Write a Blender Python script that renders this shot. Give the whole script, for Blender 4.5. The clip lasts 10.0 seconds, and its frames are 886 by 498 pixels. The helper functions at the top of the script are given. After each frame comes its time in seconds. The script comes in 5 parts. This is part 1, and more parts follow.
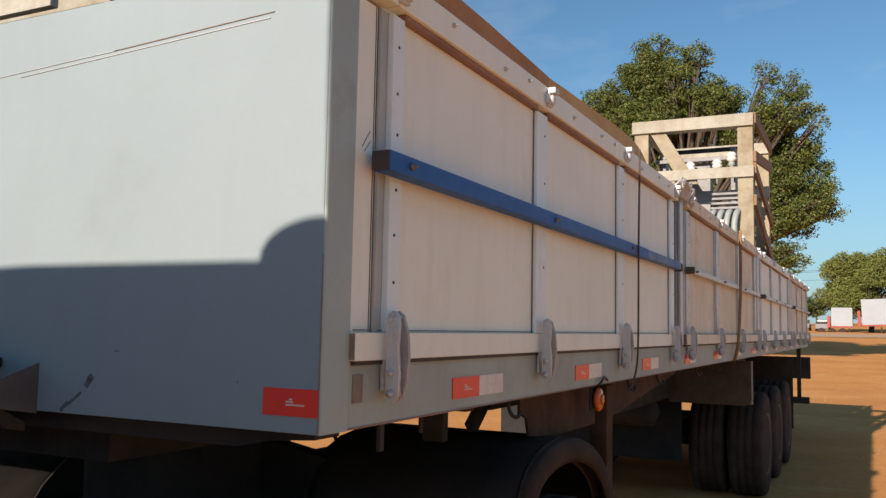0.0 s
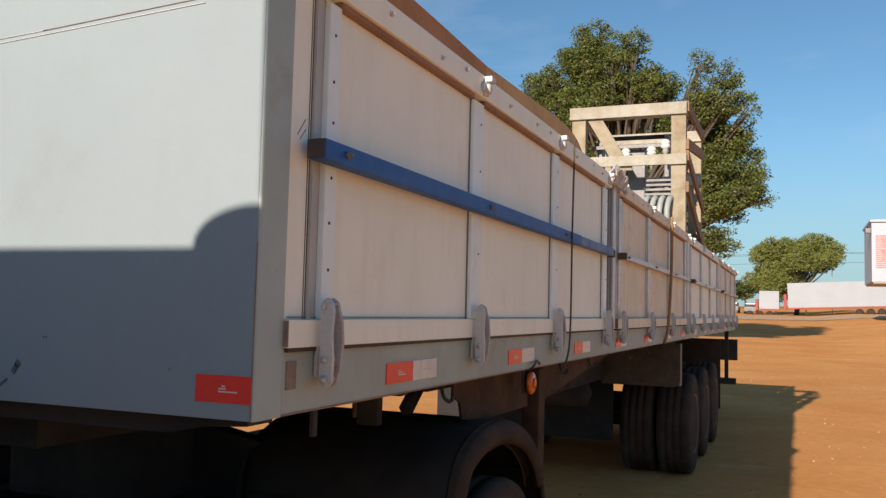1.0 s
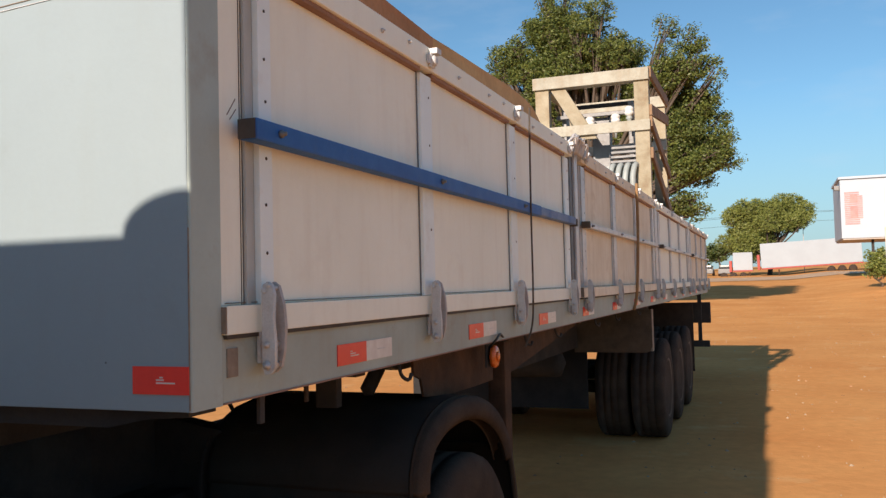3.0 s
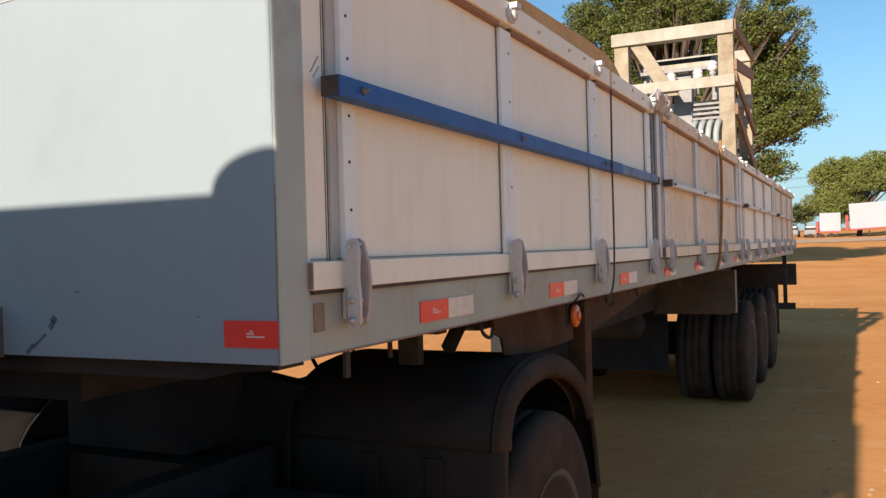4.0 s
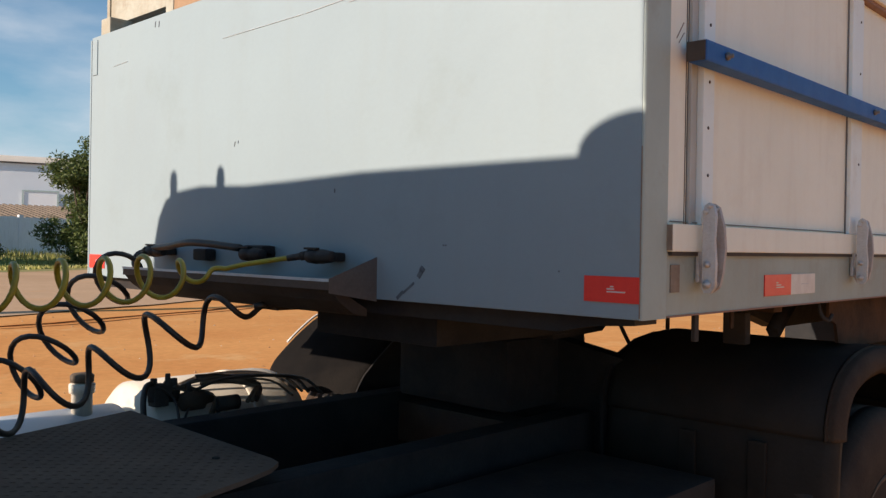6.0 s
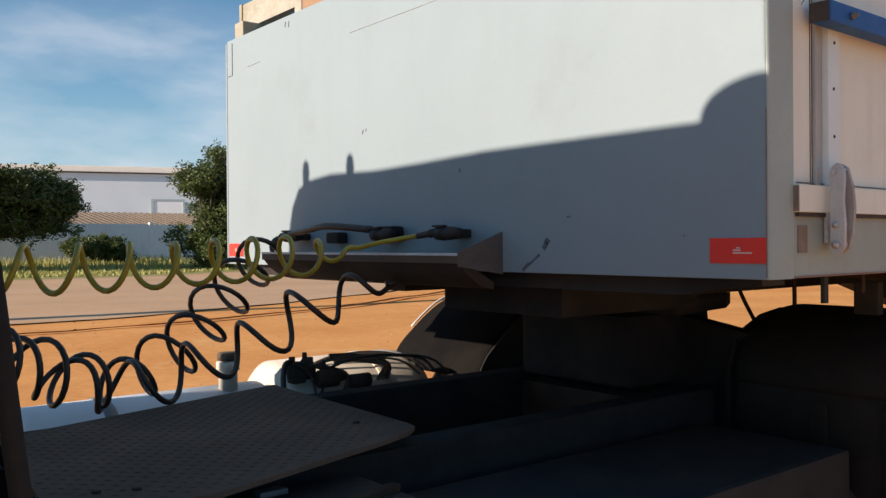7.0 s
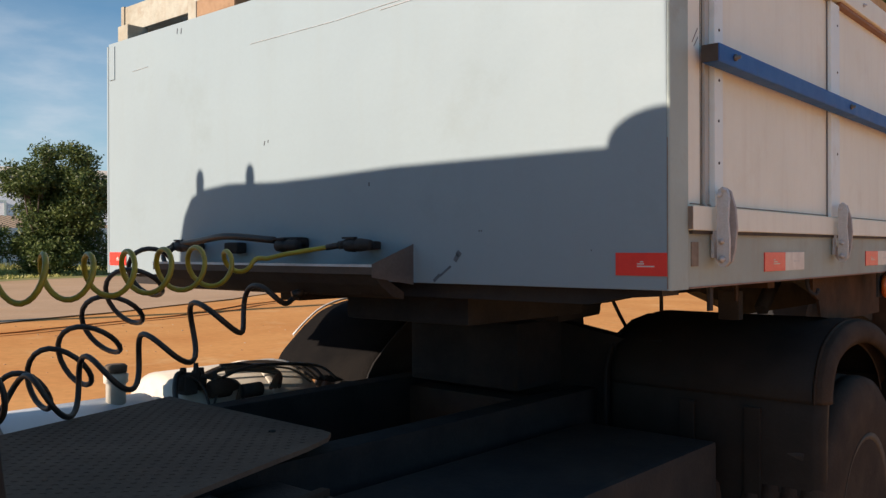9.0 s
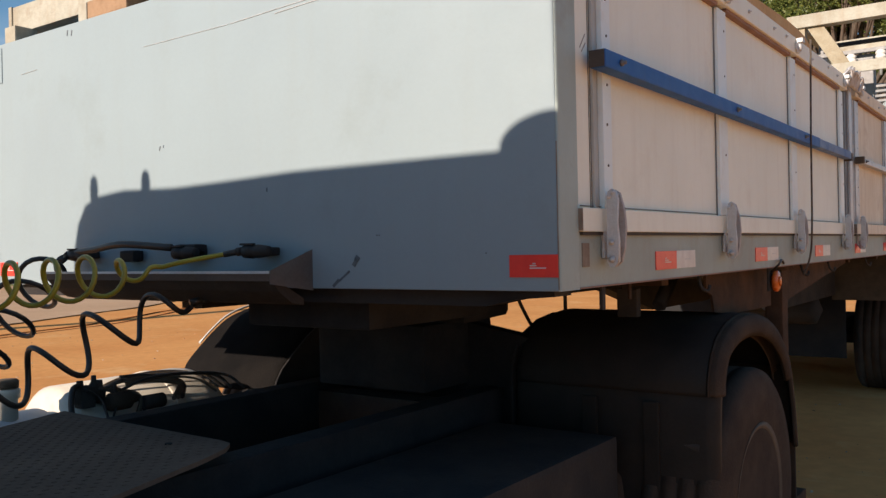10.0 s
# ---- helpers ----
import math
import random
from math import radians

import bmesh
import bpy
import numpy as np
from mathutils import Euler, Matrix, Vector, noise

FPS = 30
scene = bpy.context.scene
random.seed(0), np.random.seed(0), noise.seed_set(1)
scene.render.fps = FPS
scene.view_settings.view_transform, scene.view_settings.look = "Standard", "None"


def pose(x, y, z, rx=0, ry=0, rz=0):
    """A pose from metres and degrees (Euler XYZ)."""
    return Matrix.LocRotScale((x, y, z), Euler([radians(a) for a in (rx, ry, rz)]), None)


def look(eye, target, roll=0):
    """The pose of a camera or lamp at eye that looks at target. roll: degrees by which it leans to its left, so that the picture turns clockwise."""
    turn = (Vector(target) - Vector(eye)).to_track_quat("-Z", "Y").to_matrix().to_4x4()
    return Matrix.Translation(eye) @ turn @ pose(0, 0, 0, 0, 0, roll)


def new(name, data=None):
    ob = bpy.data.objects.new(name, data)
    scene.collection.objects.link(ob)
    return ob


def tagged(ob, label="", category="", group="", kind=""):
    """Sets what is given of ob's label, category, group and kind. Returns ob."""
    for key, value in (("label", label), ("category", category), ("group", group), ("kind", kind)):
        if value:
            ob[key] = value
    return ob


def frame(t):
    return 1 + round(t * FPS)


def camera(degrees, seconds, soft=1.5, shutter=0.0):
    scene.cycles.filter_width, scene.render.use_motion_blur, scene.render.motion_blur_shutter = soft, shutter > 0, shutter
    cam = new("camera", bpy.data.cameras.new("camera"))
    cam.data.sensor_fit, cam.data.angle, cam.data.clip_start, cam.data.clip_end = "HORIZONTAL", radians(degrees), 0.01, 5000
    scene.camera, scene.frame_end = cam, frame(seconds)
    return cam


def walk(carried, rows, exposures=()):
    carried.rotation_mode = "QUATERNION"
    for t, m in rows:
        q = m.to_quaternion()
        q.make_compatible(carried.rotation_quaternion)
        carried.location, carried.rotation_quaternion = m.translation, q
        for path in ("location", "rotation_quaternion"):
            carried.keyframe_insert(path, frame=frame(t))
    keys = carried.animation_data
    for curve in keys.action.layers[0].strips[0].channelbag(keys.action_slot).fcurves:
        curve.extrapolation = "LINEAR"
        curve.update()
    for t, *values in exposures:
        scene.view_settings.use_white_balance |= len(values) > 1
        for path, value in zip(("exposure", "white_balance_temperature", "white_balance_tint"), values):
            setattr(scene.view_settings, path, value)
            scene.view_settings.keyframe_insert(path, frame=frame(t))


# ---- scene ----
# Heights: z = 0 is the dirt under the lorry; B is the underside of the trailer's side beam.
B = 1.42
cam = camera(54.7, 10.0, soft=1.4)
ROWS = [
    (0, 0.9749, -1.4261, 0.2185, 26.546, 5.199, -1.134),
    (0.5, 0.9926, -1.4570, 0.2346, 24.851, 4.878, -0.837),
    (1, 0.9974, -1.4475, 0.2340, 22.460, 4.006, -1.436),
    (1.5, 1.0168, -1.4083, 0.2282, 19.824, 3.066, -0.146),
    (2, 1.0315, -1.3683, 0.2322, 18.714, 3.811, 1.527),
    (2.2, 1.0481, -1.3797, 0.2353, 18.798, 4.029, 1.440),
    (3.3, 1.0532, -1.3833, 0.2320, 21.858, 1.703, 1.605),
    (3.5, 1.0517, -1.3813, 0.2280, 22.586, 1.307, 1.769),
    (4, 1.0329, -1.3810, 0.2190, 25.942, 0.113, 1.621),
    (4.5, 1.0150, -1.3933, 0.2218, 27.717, -0.417, 0.723),
    (5, 0.9872, -1.4381, 0.2174, 31.319, 0.698, 0.463),
    (5.5, 0.9250, -1.5049, 0.1612, 37.864, 1.547, -0.244),
    (5.7, 0.9189, -1.5203, 0.1525, 42.042, 0.339, -1.264),
    (6.8, 0.9276, -1.6375, 0.1087, 45.806, -0.859, -0.556),
    (7, 0.9624, -1.6479, 0.0810, 51.144, -0.347, 0.444),
    (7.3, 0.9926, -1.7388, 0.0357, 56.105, -1.451, -0.630),
    (7.5, 0.9830, -1.7364, 0.0418, 58.263, -1.856, -0.218),
    (8, 0.9057, -1.8235, 0.0452, 51.276, -0.018, -1.042),
    (8.5, 0.8616, -1.8749, 0.0673, 44.080, -0.964, -0.463),
    (9, 0.9033, -1.8583, 0.0994, 40.762, -0.005, 0.150),
    (9.5, 0.9330, -1.8360, 0.0898, 39.294, -0.028, 0.617),
    (10, 0.9561, -1.8215, 0.1079, 35.505, -0.012, 1.199),
]
walk(cam, [(t, pose(x, y, B + z, 90, 0, yaw) @ pose(0, 0, 0, pitch) @ pose(0, 0, 0, 0, 0, -roll)) for t, x, y, z, yaw, pitch, roll in ROWS],
     exposures=[(0, 0.45), (0.5, 0.41), (1.0, 0.44), (2.2, 0.48), (4.0, 0.71), (4.5, 0.77), (5.5, 0.57), (7.5, 0.65), (9, 0.57), (10, 0.55)])

# ---- light: a low afternoon sun behind the cab, and the open sky ----
SUN_WAY = Vector((0.38, 2.75, -1.0)).normalized()
sun = new("sun", bpy.data.lights.new("sun", "SUN"))
sun.data.energy, sun.data.angle, sun.data.color = 5.0, radians(0.6), (1.0, 0.80, 0.645)
sun.matrix_world = look((0, 0, 30), Vector((0, 0, 30)) + SUN_WAY)
ELEVATION = math.asin(-SUN_WAY.z)
AZIMUTH = math.atan2(-SUN_WAY.x, -SUN_WAY.y)

world = bpy.data.worlds.new("world")
scene.world = world
world.use_nodes = True
wn, wl = world.node_tree.nodes, world.node_tree.links
sky = wn.new("ShaderNodeTexSky")
sky.sky_type, sky.sun_disc = "NISHITA", False
sky.sun_elevation, sky.sun_rotation = ELEVATION, AZIMUTH
sky.air_density, sky.dust_density, sky.ozone_density = 0.94, 0.2, 2.3
back = wn["Background"]
back.inputs["Strength"].default_value = 0.083
way = wn.new("ShaderNodeTexCoord")
stretch = wn.new("ShaderNodeMapping")
stretch.inputs["Scale"].default_value = (2.2, 2.2, 7.0)
wl.new(way.outputs["Generated"], stretch.inputs["Vector"])
puffs = wn.new("ShaderNodeTexNoise")
puffs.inputs["Scale"].default_value, puffs.inputs["Detail"].default_value, puffs.inputs["Roughness"].default_value = 2.4, 6.0, 0.55
wl.new(stretch.outputs["Vector"], puffs.inputs["Vector"])
cover = wn.new("ShaderNodeMapRange")
cover.inputs["From Min"].default_value, cover.inputs["From Max"].default_value = 0.54, 0.80
cover.inputs["To Max"].default_value = 0.22
wl.new(puffs.outputs["Fac"], cover.inputs["Value"])
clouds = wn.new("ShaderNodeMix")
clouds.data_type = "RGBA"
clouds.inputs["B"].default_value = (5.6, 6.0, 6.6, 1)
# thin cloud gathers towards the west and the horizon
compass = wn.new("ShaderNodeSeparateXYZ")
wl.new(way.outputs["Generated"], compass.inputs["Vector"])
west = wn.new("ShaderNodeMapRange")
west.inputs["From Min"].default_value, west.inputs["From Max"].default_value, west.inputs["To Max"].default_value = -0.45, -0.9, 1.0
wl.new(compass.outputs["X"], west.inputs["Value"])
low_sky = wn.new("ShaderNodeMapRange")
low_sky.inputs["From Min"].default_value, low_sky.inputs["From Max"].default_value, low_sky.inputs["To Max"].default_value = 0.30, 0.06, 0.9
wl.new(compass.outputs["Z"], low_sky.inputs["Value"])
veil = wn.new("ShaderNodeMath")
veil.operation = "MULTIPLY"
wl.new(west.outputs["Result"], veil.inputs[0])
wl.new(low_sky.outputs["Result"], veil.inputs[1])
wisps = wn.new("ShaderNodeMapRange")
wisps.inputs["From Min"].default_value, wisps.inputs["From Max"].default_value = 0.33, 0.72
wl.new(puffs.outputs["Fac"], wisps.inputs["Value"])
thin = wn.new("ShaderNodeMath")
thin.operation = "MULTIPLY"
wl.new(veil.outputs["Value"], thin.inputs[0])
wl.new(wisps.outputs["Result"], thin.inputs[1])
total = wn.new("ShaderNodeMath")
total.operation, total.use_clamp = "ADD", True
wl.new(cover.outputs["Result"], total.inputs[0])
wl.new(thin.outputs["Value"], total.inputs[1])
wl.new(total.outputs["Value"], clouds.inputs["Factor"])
clear = wn.new("ShaderNodeMix")
clear.data_type, clear.blend_type = "RGBA", "MULTIPLY"
clear.inputs["Factor"].default_value = 1.0
clear.inputs["B"].default_value = (0.75, 0.96, 1.01, 1)
wl.new(sky.outputs["Color"], clear.inputs["A"])
# pale haze along the horizon
low_haze = wn.new("ShaderNodeMapRange")
low_haze.inputs["From Min"].default_value, low_haze.inputs["From Max"].default_value, low_haze.inputs["To Max"].default_value = 0.20, 0.0, 0.85
wl.new(compass.outputs["Z"], low_haze.inputs["Value"])
haze = wn.new("ShaderNodeMix")
haze.data_type = "RGBA"
haze.inputs["B"].default_value = (2.8, 4.05, 5.05, 1)
wl.new(low_haze.outputs["Result"], haze.inputs["Factor"])
wl.new(clear.outputs["Result"], haze.inputs["A"])
wl.new(haze.outputs["Result"], clouds.inputs["A"])
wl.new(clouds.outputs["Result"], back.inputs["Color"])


# ---- materials ----
def surface(name, one, two, rough=0.7, metal=0.0, scale=6.0, fine=90.0, bump=0.15, contrast=(0.35, 0.65), spots=None, streak=None, jitter=0.0, grit=0.35, gloss=0.5):
    """A worn surface: two colours mixed by coarse noise, fine grain in colour and relief, optional stains (spots = colour, amount, scale)
    and optional upright streaks (streak = colour, amount)."""
    m = bpy.data.materials.new(name)
    m.use_nodes = True
    n, l = m.node_tree.nodes, m.node_tree.links
    b = n["Principled BSDF"]
    at = n.new("ShaderNodeTexCoord")

    def field(sc, detail, vec=None, roughness=0.6):
        t = n.new("ShaderNodeTexNoise")
        t.inputs["Scale"].default_value, t.inputs["Detail"].default_value, t.inputs["Roughness"].default_value = sc, detail, roughness
        l.new(vec or at.outputs["Object"], t.inputs["Vector"])
        return t.outputs["Fac"]

    def ramp(value, lo, hi, top=1.0):
        r = n.new("ShaderNodeMapRange")
        r.inputs["From Min"].default_value, r.inputs["From Max"].default_value, r.inputs["To Max"].default_value = lo, hi, top
        l.new(value, r.inputs["Value"])
        return r.outputs["Result"]

    def mix(fac, a, bcol, kind="MIX"):
        x = n.new("ShaderNodeMix")
        x.data_type, x.blend_type = "RGBA", kind
        for socket, value in (("Factor", fac), ("A", a), ("B", bcol)):
            if isinstance(value, (int, float)):
                x.inputs[socket].default_value = value
            elif isinstance(value, tuple):
                x.inputs[socket].default_value = (*value, 1)
            else:
                l.new(value, x.inputs[socket])
        return x.outputs["Result"]

    colour = mix(ramp(field(scale, 5.0), *contrast), one, two)
    grain = field(fine, 3.0)
    colour = mix(grit, colour, mix(ramp(grain, 0.3, 0.7), (0.62, 0.62, 0.62), (1.0, 1.0, 1.0)), "MULTIPLY")
    if streak:
        squash = n.new("ShaderNodeMapping")
        squash.inputs["Scale"].default_value = (3.5, 3.5, 0.4)
        l.new(at.outputs["Object"], squash.inputs["Vector"])
        colour = mix(ramp(field(4.0, 4.0, squash.outputs["Vector"]), 0.5, 0.8, streak[1]), colour, streak[0])
    if spots:
        colour = mix(ramp(field(spots[2], 8.0, None, 0.7), 0.56, 0.70, spots[1]), colour, spots[0])
    if jitter:
        who = n.new("ShaderNodeObjectInfo")
        hue = n.new("ShaderNodeHueSaturation")
        l.new(ramp(who.outputs["Random"], 0.0, 1.0, 1.0), hue.inputs["Fac"])
        hue.inputs["Value"].default_value = 1.0 - jitter
        l.new(colour, hue.inputs["Color"])
        colour = hue.outputs["Color"]
    l.new(colour, b.inputs["Base Color"])
    b.inputs["Metallic"].default_value = metal
    b.inputs["Specular IOR Level"].default_value = gloss
    l.new(ramp(field(scale * 3, 4.0), 0.0, 1.0), (r := n.new("ShaderNodeMapRange")).inputs["Value"])
    r.inputs["To Min"].default_value, r.inputs["To Max"].default_value = max(0.05, rough - 0.15), min(1.0, rough + 0.15)
    l.new(r.outputs["Result"], b.inputs["Roughness"])
    relief = n.new("ShaderNodeBump")
    relief.inputs["Strength"].default_value, relief.inputs["Distance"].default_value = bump, 0.01
    l.new(grain, relief.inputs["Height"])
    l.new(relief.outputs["Normal"], b.inputs["Normal"])
    return m


# White bulkhead paint, dimmed and blued in colour to offset full warm sunlight.
M_FRONT = surface("sun_dimmed_panel_paint", (0.259, 0.336, 0.375), (0.244, 0.316, 0.355), 0.65, 0, 1.6, 60, 0.04, spots=((0.222, 0.284, 0.302), 0.65, 2.2), streak=((0.238, 0.292, 0.302), 0.28), grit=0.06)
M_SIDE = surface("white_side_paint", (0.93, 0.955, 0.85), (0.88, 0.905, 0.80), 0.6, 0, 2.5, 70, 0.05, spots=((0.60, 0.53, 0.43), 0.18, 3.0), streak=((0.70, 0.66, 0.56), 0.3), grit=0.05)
M_OLDSIDE = surface("weathered_side_paint", (0.87, 0.80, 0.65), (0.76, 0.67, 0.51), 0.7, 0, 3.0, 70, 0.1, spots=((0.42, 0.31, 0.20), 0.4, 4.0), streak=((0.52, 0.42, 0.29), 0.5), grit=0.06)
M_ALU = surface("dull_aluminium", (0.66, 0.66, 0.66), (0.52, 0.52, 0.53), 0.5, 0.35, 8, 120, 0.1, spots=((0.30, 0.24, 0.20), 0.4, 9))
M_CAST = surface("cast_grey_metal", (0.66, 0.68, 0.69), (0.55, 0.57, 0.58), 0.55, 0.1, 14, 160, 0.2, spots=((0.36, 0.29, 0.22), 0.35, 30))
M_HOOK = surface("worn_rusty_cast_metal", (0.54, 0.52, 0.51), (0.42, 0.38, 0.36), 0.65, 0.1, 14, 160, 0.25, spots=((0.20, 0.14, 0.10), 0.5, 26))
M_GREY = surface("grey_green_paint", (0.41, 0.505, 0.485), (0.355, 0.435, 0.42), 0.6, 0, 3, 80, 0.06, spots=((0.28, 0.22, 0.16), 0.4, 4), grit=0.08)
M_BEAM = surface("dusty_grey_beam_paint", (0.40, 0.475, 0.44), (0.335, 0.385, 0.35), 0.65, 0, 3, 90, 0.08, spots=((0.28, 0.20, 0.13), 0.5, 5), streak=((0.34, 0.27, 0.20), 0.4), grit=0.08)
M_BLUE = surface("blue_paint", (0.008, 0.09, 0.34), (0.012, 0.115, 0.4), 0.6, 0, 5, 80, 0.08, spots=((0.08, 0.11, 0.18), 0.25, 9), grit=0.08)
M_FADED = surface("faded_blue_paint", (0.06, 0.14, 0.36), (0.16, 0.24, 0.42), 0.6, 0, 9, 80, 0.1)
M_BROWN = surface("brown_board", (0.50, 0.235, 0.10), (0.40, 0.18, 0.07), 0.8, 0, 5, 50, 0.25, spots=((0.55, 0.32, 0.16), 0.5, 4))
M_OCHRE = surface("ochre_board", (0.64, 0.39, 0.17), (0.54, 0.31, 0.12), 0.8, 0, 5, 50, 0.25, spots=((0.66, 0.46, 0.25), 0.5, 4))
M_WOOD = surface("pale_timber", (0.40, 0.365, 0.27), (0.315, 0.275, 0.188), 0.75, 0, 7, 60, 0.35, contrast=(0.38, 0.62), spots=((0.22, 0.15, 0.09), 0.6, 7), streak=((0.30, 0.215, 0.125), 0.6), jitter=0.16)
M_WOODDARK = surface("dark_brown_timber", (0.34, 0.22, 0.13), (0.24, 0.15, 0.085), 0.8, 0, 6, 60, 0.25, spots=((0.16, 0.10, 0.06), 0.5, 9), jitter=0.16)
M_POST = surface("grey_white_metal", (0.84, 0.93, 0.93), (0.79, 0.88, 0.89), 0.5, 0.0, 4, 90, 0.05, spots=((0.56, 0.52, 0.46), 0.3, 6), grit=0.05)
# Grey in this colour imitates shade on the channel's slanted face.
M_CHANNEL = surface("shade_grey_channel", (0.50, 0.52, 0.50), (0.43, 0.45, 0.43), 0.6, 0, 5, 90, 0.08, grit=0.08)
M_STONE = surface("pale_stone", (0.46, 0.37, 0.26), (0.36, 0.27, 0.18), 0.9, 0, 9, 60, 0.2, gloss=0.1)
M_TWIG = surface("dark_twig", (0.13, 0.075, 0.045), (0.20, 0.12, 0.07), 0.9, 0, 9, 60, 0.2, gloss=0.1)
M_SCUFF = surface("scuffed_paint", (0.085, 0.105, 0.125), (0.15, 0.18, 0.20), 0.8, 0, 40, 120, 0.2)
M_STEPMETAL = surface("dull_step_metal", (0.13, 0.13, 0.14), (0.09, 0.09, 0.095), 0.6, 0.2, 9, 120, 0.1)
M_RIM = surface("dusty_brown_rim", (0.128, 0.0978, 0.068), (0.0765, 0.0595, 0.0425), 0.75, 0.1, 8, 90, 0.2)
M_STAIN = surface("bare_brown_primer", (0.22, 0.17, 0.13), (0.30, 0.25, 0.20), 0.8, 0, 20, 90, 0.1)
# Brown for the painted shade under the top rails, and for rust.
M_SHADERUST = surface("brown_shade_rust_paint", (0.34, 0.20, 0.15), (0.27, 0.155, 0.11), 0.7, 0, 5, 60, 0.1)
M_RUST = surface("rusty_steel", (0.10, 0.056, 0.034), (0.05, 0.032, 0.022), 0.85, 0.1, 6, 90, 0.3, gloss=0.15)
M_STEEL = surface("dark_greasy_steel", (0.0406, 0.0404, 0.0405), (0.0676, 0.0602, 0.0547), 0.9, 0.0, 5, 90, 0.25, gloss=0.15)
M_GREASE = surface("black_grease", (0.0397, 0.0401, 0.0403), (0.0606, 0.0547, 0.0504), 0.9, 0.0, 5, 90, 0.25, gloss=0.1)
M_PLATE = surface("dusty_dark_plate", (0.151, 0.116, 0.093), (0.105, 0.0829, 0.068), 0.85, 0.0, 3, 90, 0.2, spots=((0.21, 0.145, 0.11), 0.5, 3), gloss=0.1)
M_RUBBER = surface("dusty_rubber", (0.0453, 0.0343, 0.0282), (0.0721, 0.0535, 0.0412), 0.85, 0, 6, 120, 0.3, gloss=0.1)
M_FENDER = surface("black_plastic", (0.0163, 0.0158, 0.0153), (0.0297, 0.0258, 0.023), 0.6, 0, 4, 90, 0.1, gloss=0.2)
M_HOSE = surface("black_hose", (0.018, 0.018, 0.019), (0.035, 0.033, 0.03), 0.45, 0, 10, 200, 0.1)
M_TUBE = surface("black_tube_paint", (0.0215, 0.0215, 0.0238), (0.0395, 0.0359, 0.034), 0.6, 0, 6, 120, 0.1, gloss=0.2)
M_BLACK = surface("black_undercoat", (0.021, 0.023, 0.026), (0.032, 0.033, 0.034), 0.8, 0, 6, 90, 0.2, gloss=0.15)
# Far mudguard's plastic, coloured darker than the near one to imitate shade.
M_SHADEBLACK = surface("shade_black_plastic", (0.0085, 0.0085, 0.009), (0.014, 0.013, 0.0125), 0.9, 0, 5, 90, 0.3, gloss=0.05)
M_LOOP = surface("pale_blue_grey_sheath", (0.36, 0.41, 0.41), (0.29, 0.33, 0.33), 0.5, 0, 6, 120, 0.1, spots=((0.18, 0.15, 0.12), 0.4, 8))
M_YELLOW = surface("yellow_hose", (0.38, 0.33, 0.03), (0.31, 0.26, 0.03), 0.4, 0, 10, 200, 0.1)
M_RED = surface("red_reflective_tape", (0.86, 0.055, 0.035), (0.78, 0.045, 0.032), 0.35, 0, 20, 300, 0.05, grit=0.08)
M_WHITETAPE = surface("white_reflective_tape", (0.74, 0.73, 0.70), (0.62, 0.60, 0.57), 0.4, 0, 20, 300, 0.05, grit=0.08)
M_MARK = surface("pale_print", (0.78, 0.66, 0.62), (0.72, 0.6, 0.56), 0.5, 0, 20, 300, 0.02)
M_ORANGE = surface("orange_lens", (0.72, 0.16, 0.02), (0.62, 0.12, 0.02), 0.25, 0, 20, 200, 0.05)
M_DARK = surface("dark_gap", (0.05, 0.045, 0.04), (0.08, 0.065, 0.055), 0.8, 0, 8, 90, 0.2)
M_TANK = surface("cream_tank_paint", (0.70, 0.67, 0.58), (0.60, 0.57, 0.49), 0.45, 0.0, 4, 90, 0.08, spots=((0.35, 0.26, 0.18), 0.3, 7), grit=0.08)
# Cab colour is chosen to reflect teal fill light onto the shaded bulkhead.
M_CAB = surface("light_bounce_cab_paint", (0.66, 0.92, 0.97), (0.62, 0.89, 0.95), 0.4, 0, 3, 90, 0.03, grit=0.08)
M_PORCELAIN = surface("white_porcelain", (0.82, 0.82, 0.80), (0.74, 0.74, 0.72), 0.25, 0, 10, 100, 0.02)
M_GALV = surface("galvanised_steel", (0.216, 0.225, 0.234), (0.162, 0.171, 0.18), 0.55, 0.3, 9, 120, 0.1, spots=((0.12, 0.10, 0.08), 0.4, 8))
M_STRAP = surface("brown_strap", (0.36, 0.22, 0.10), (0.26, 0.15, 0.07), 0.85, 0, 20, 200, 0.2)
M_ROPE = surface("dark_rope", (0.07, 0.055, 0.045), (0.11, 0.09, 0.07), 0.9, 0, 30, 300, 0.3)
M_DIRT = surface("red_dirt", (0.78, 0.4, 0.15), (0.68, 0.315, 0.112), 0.95, 0, 0.35, 7, 0.6, spots=((0.76, 0.50, 0.24), 0.6, 0.9), gloss=0.0, grit=0.35)
M_CLOD = surface("brown_clods", (0.46, 0.27, 0.15), (0.36, 0.20, 0.11), 0.95, 0, 3, 20, 0.4, gloss=0.1)
M_ROAD = surface("dusty_road", (0.607, 0.419, 0.262), (0.534, 0.359, 0.216), 0.9, 0, 0.3, 9, 0.25, spots=((0.62, 0.36, 0.17), 0.5, 0.5), gloss=0.15)
M_GRASS = surface("dry_green_grass", (0.24, 0.26, 0.07), (0.36, 0.31, 0.11), 0.9, 0, 0.8, 12, 0.2)
M_TRACK = surface("pale_track_dust", (0.66, 0.48, 0.32), (0.58, 0.40, 0.25), 0.95, 0, 0.25, 6, 0.3, spots=((0.60, 0.34, 0.17), 0.5, 0.4), gloss=0.1)
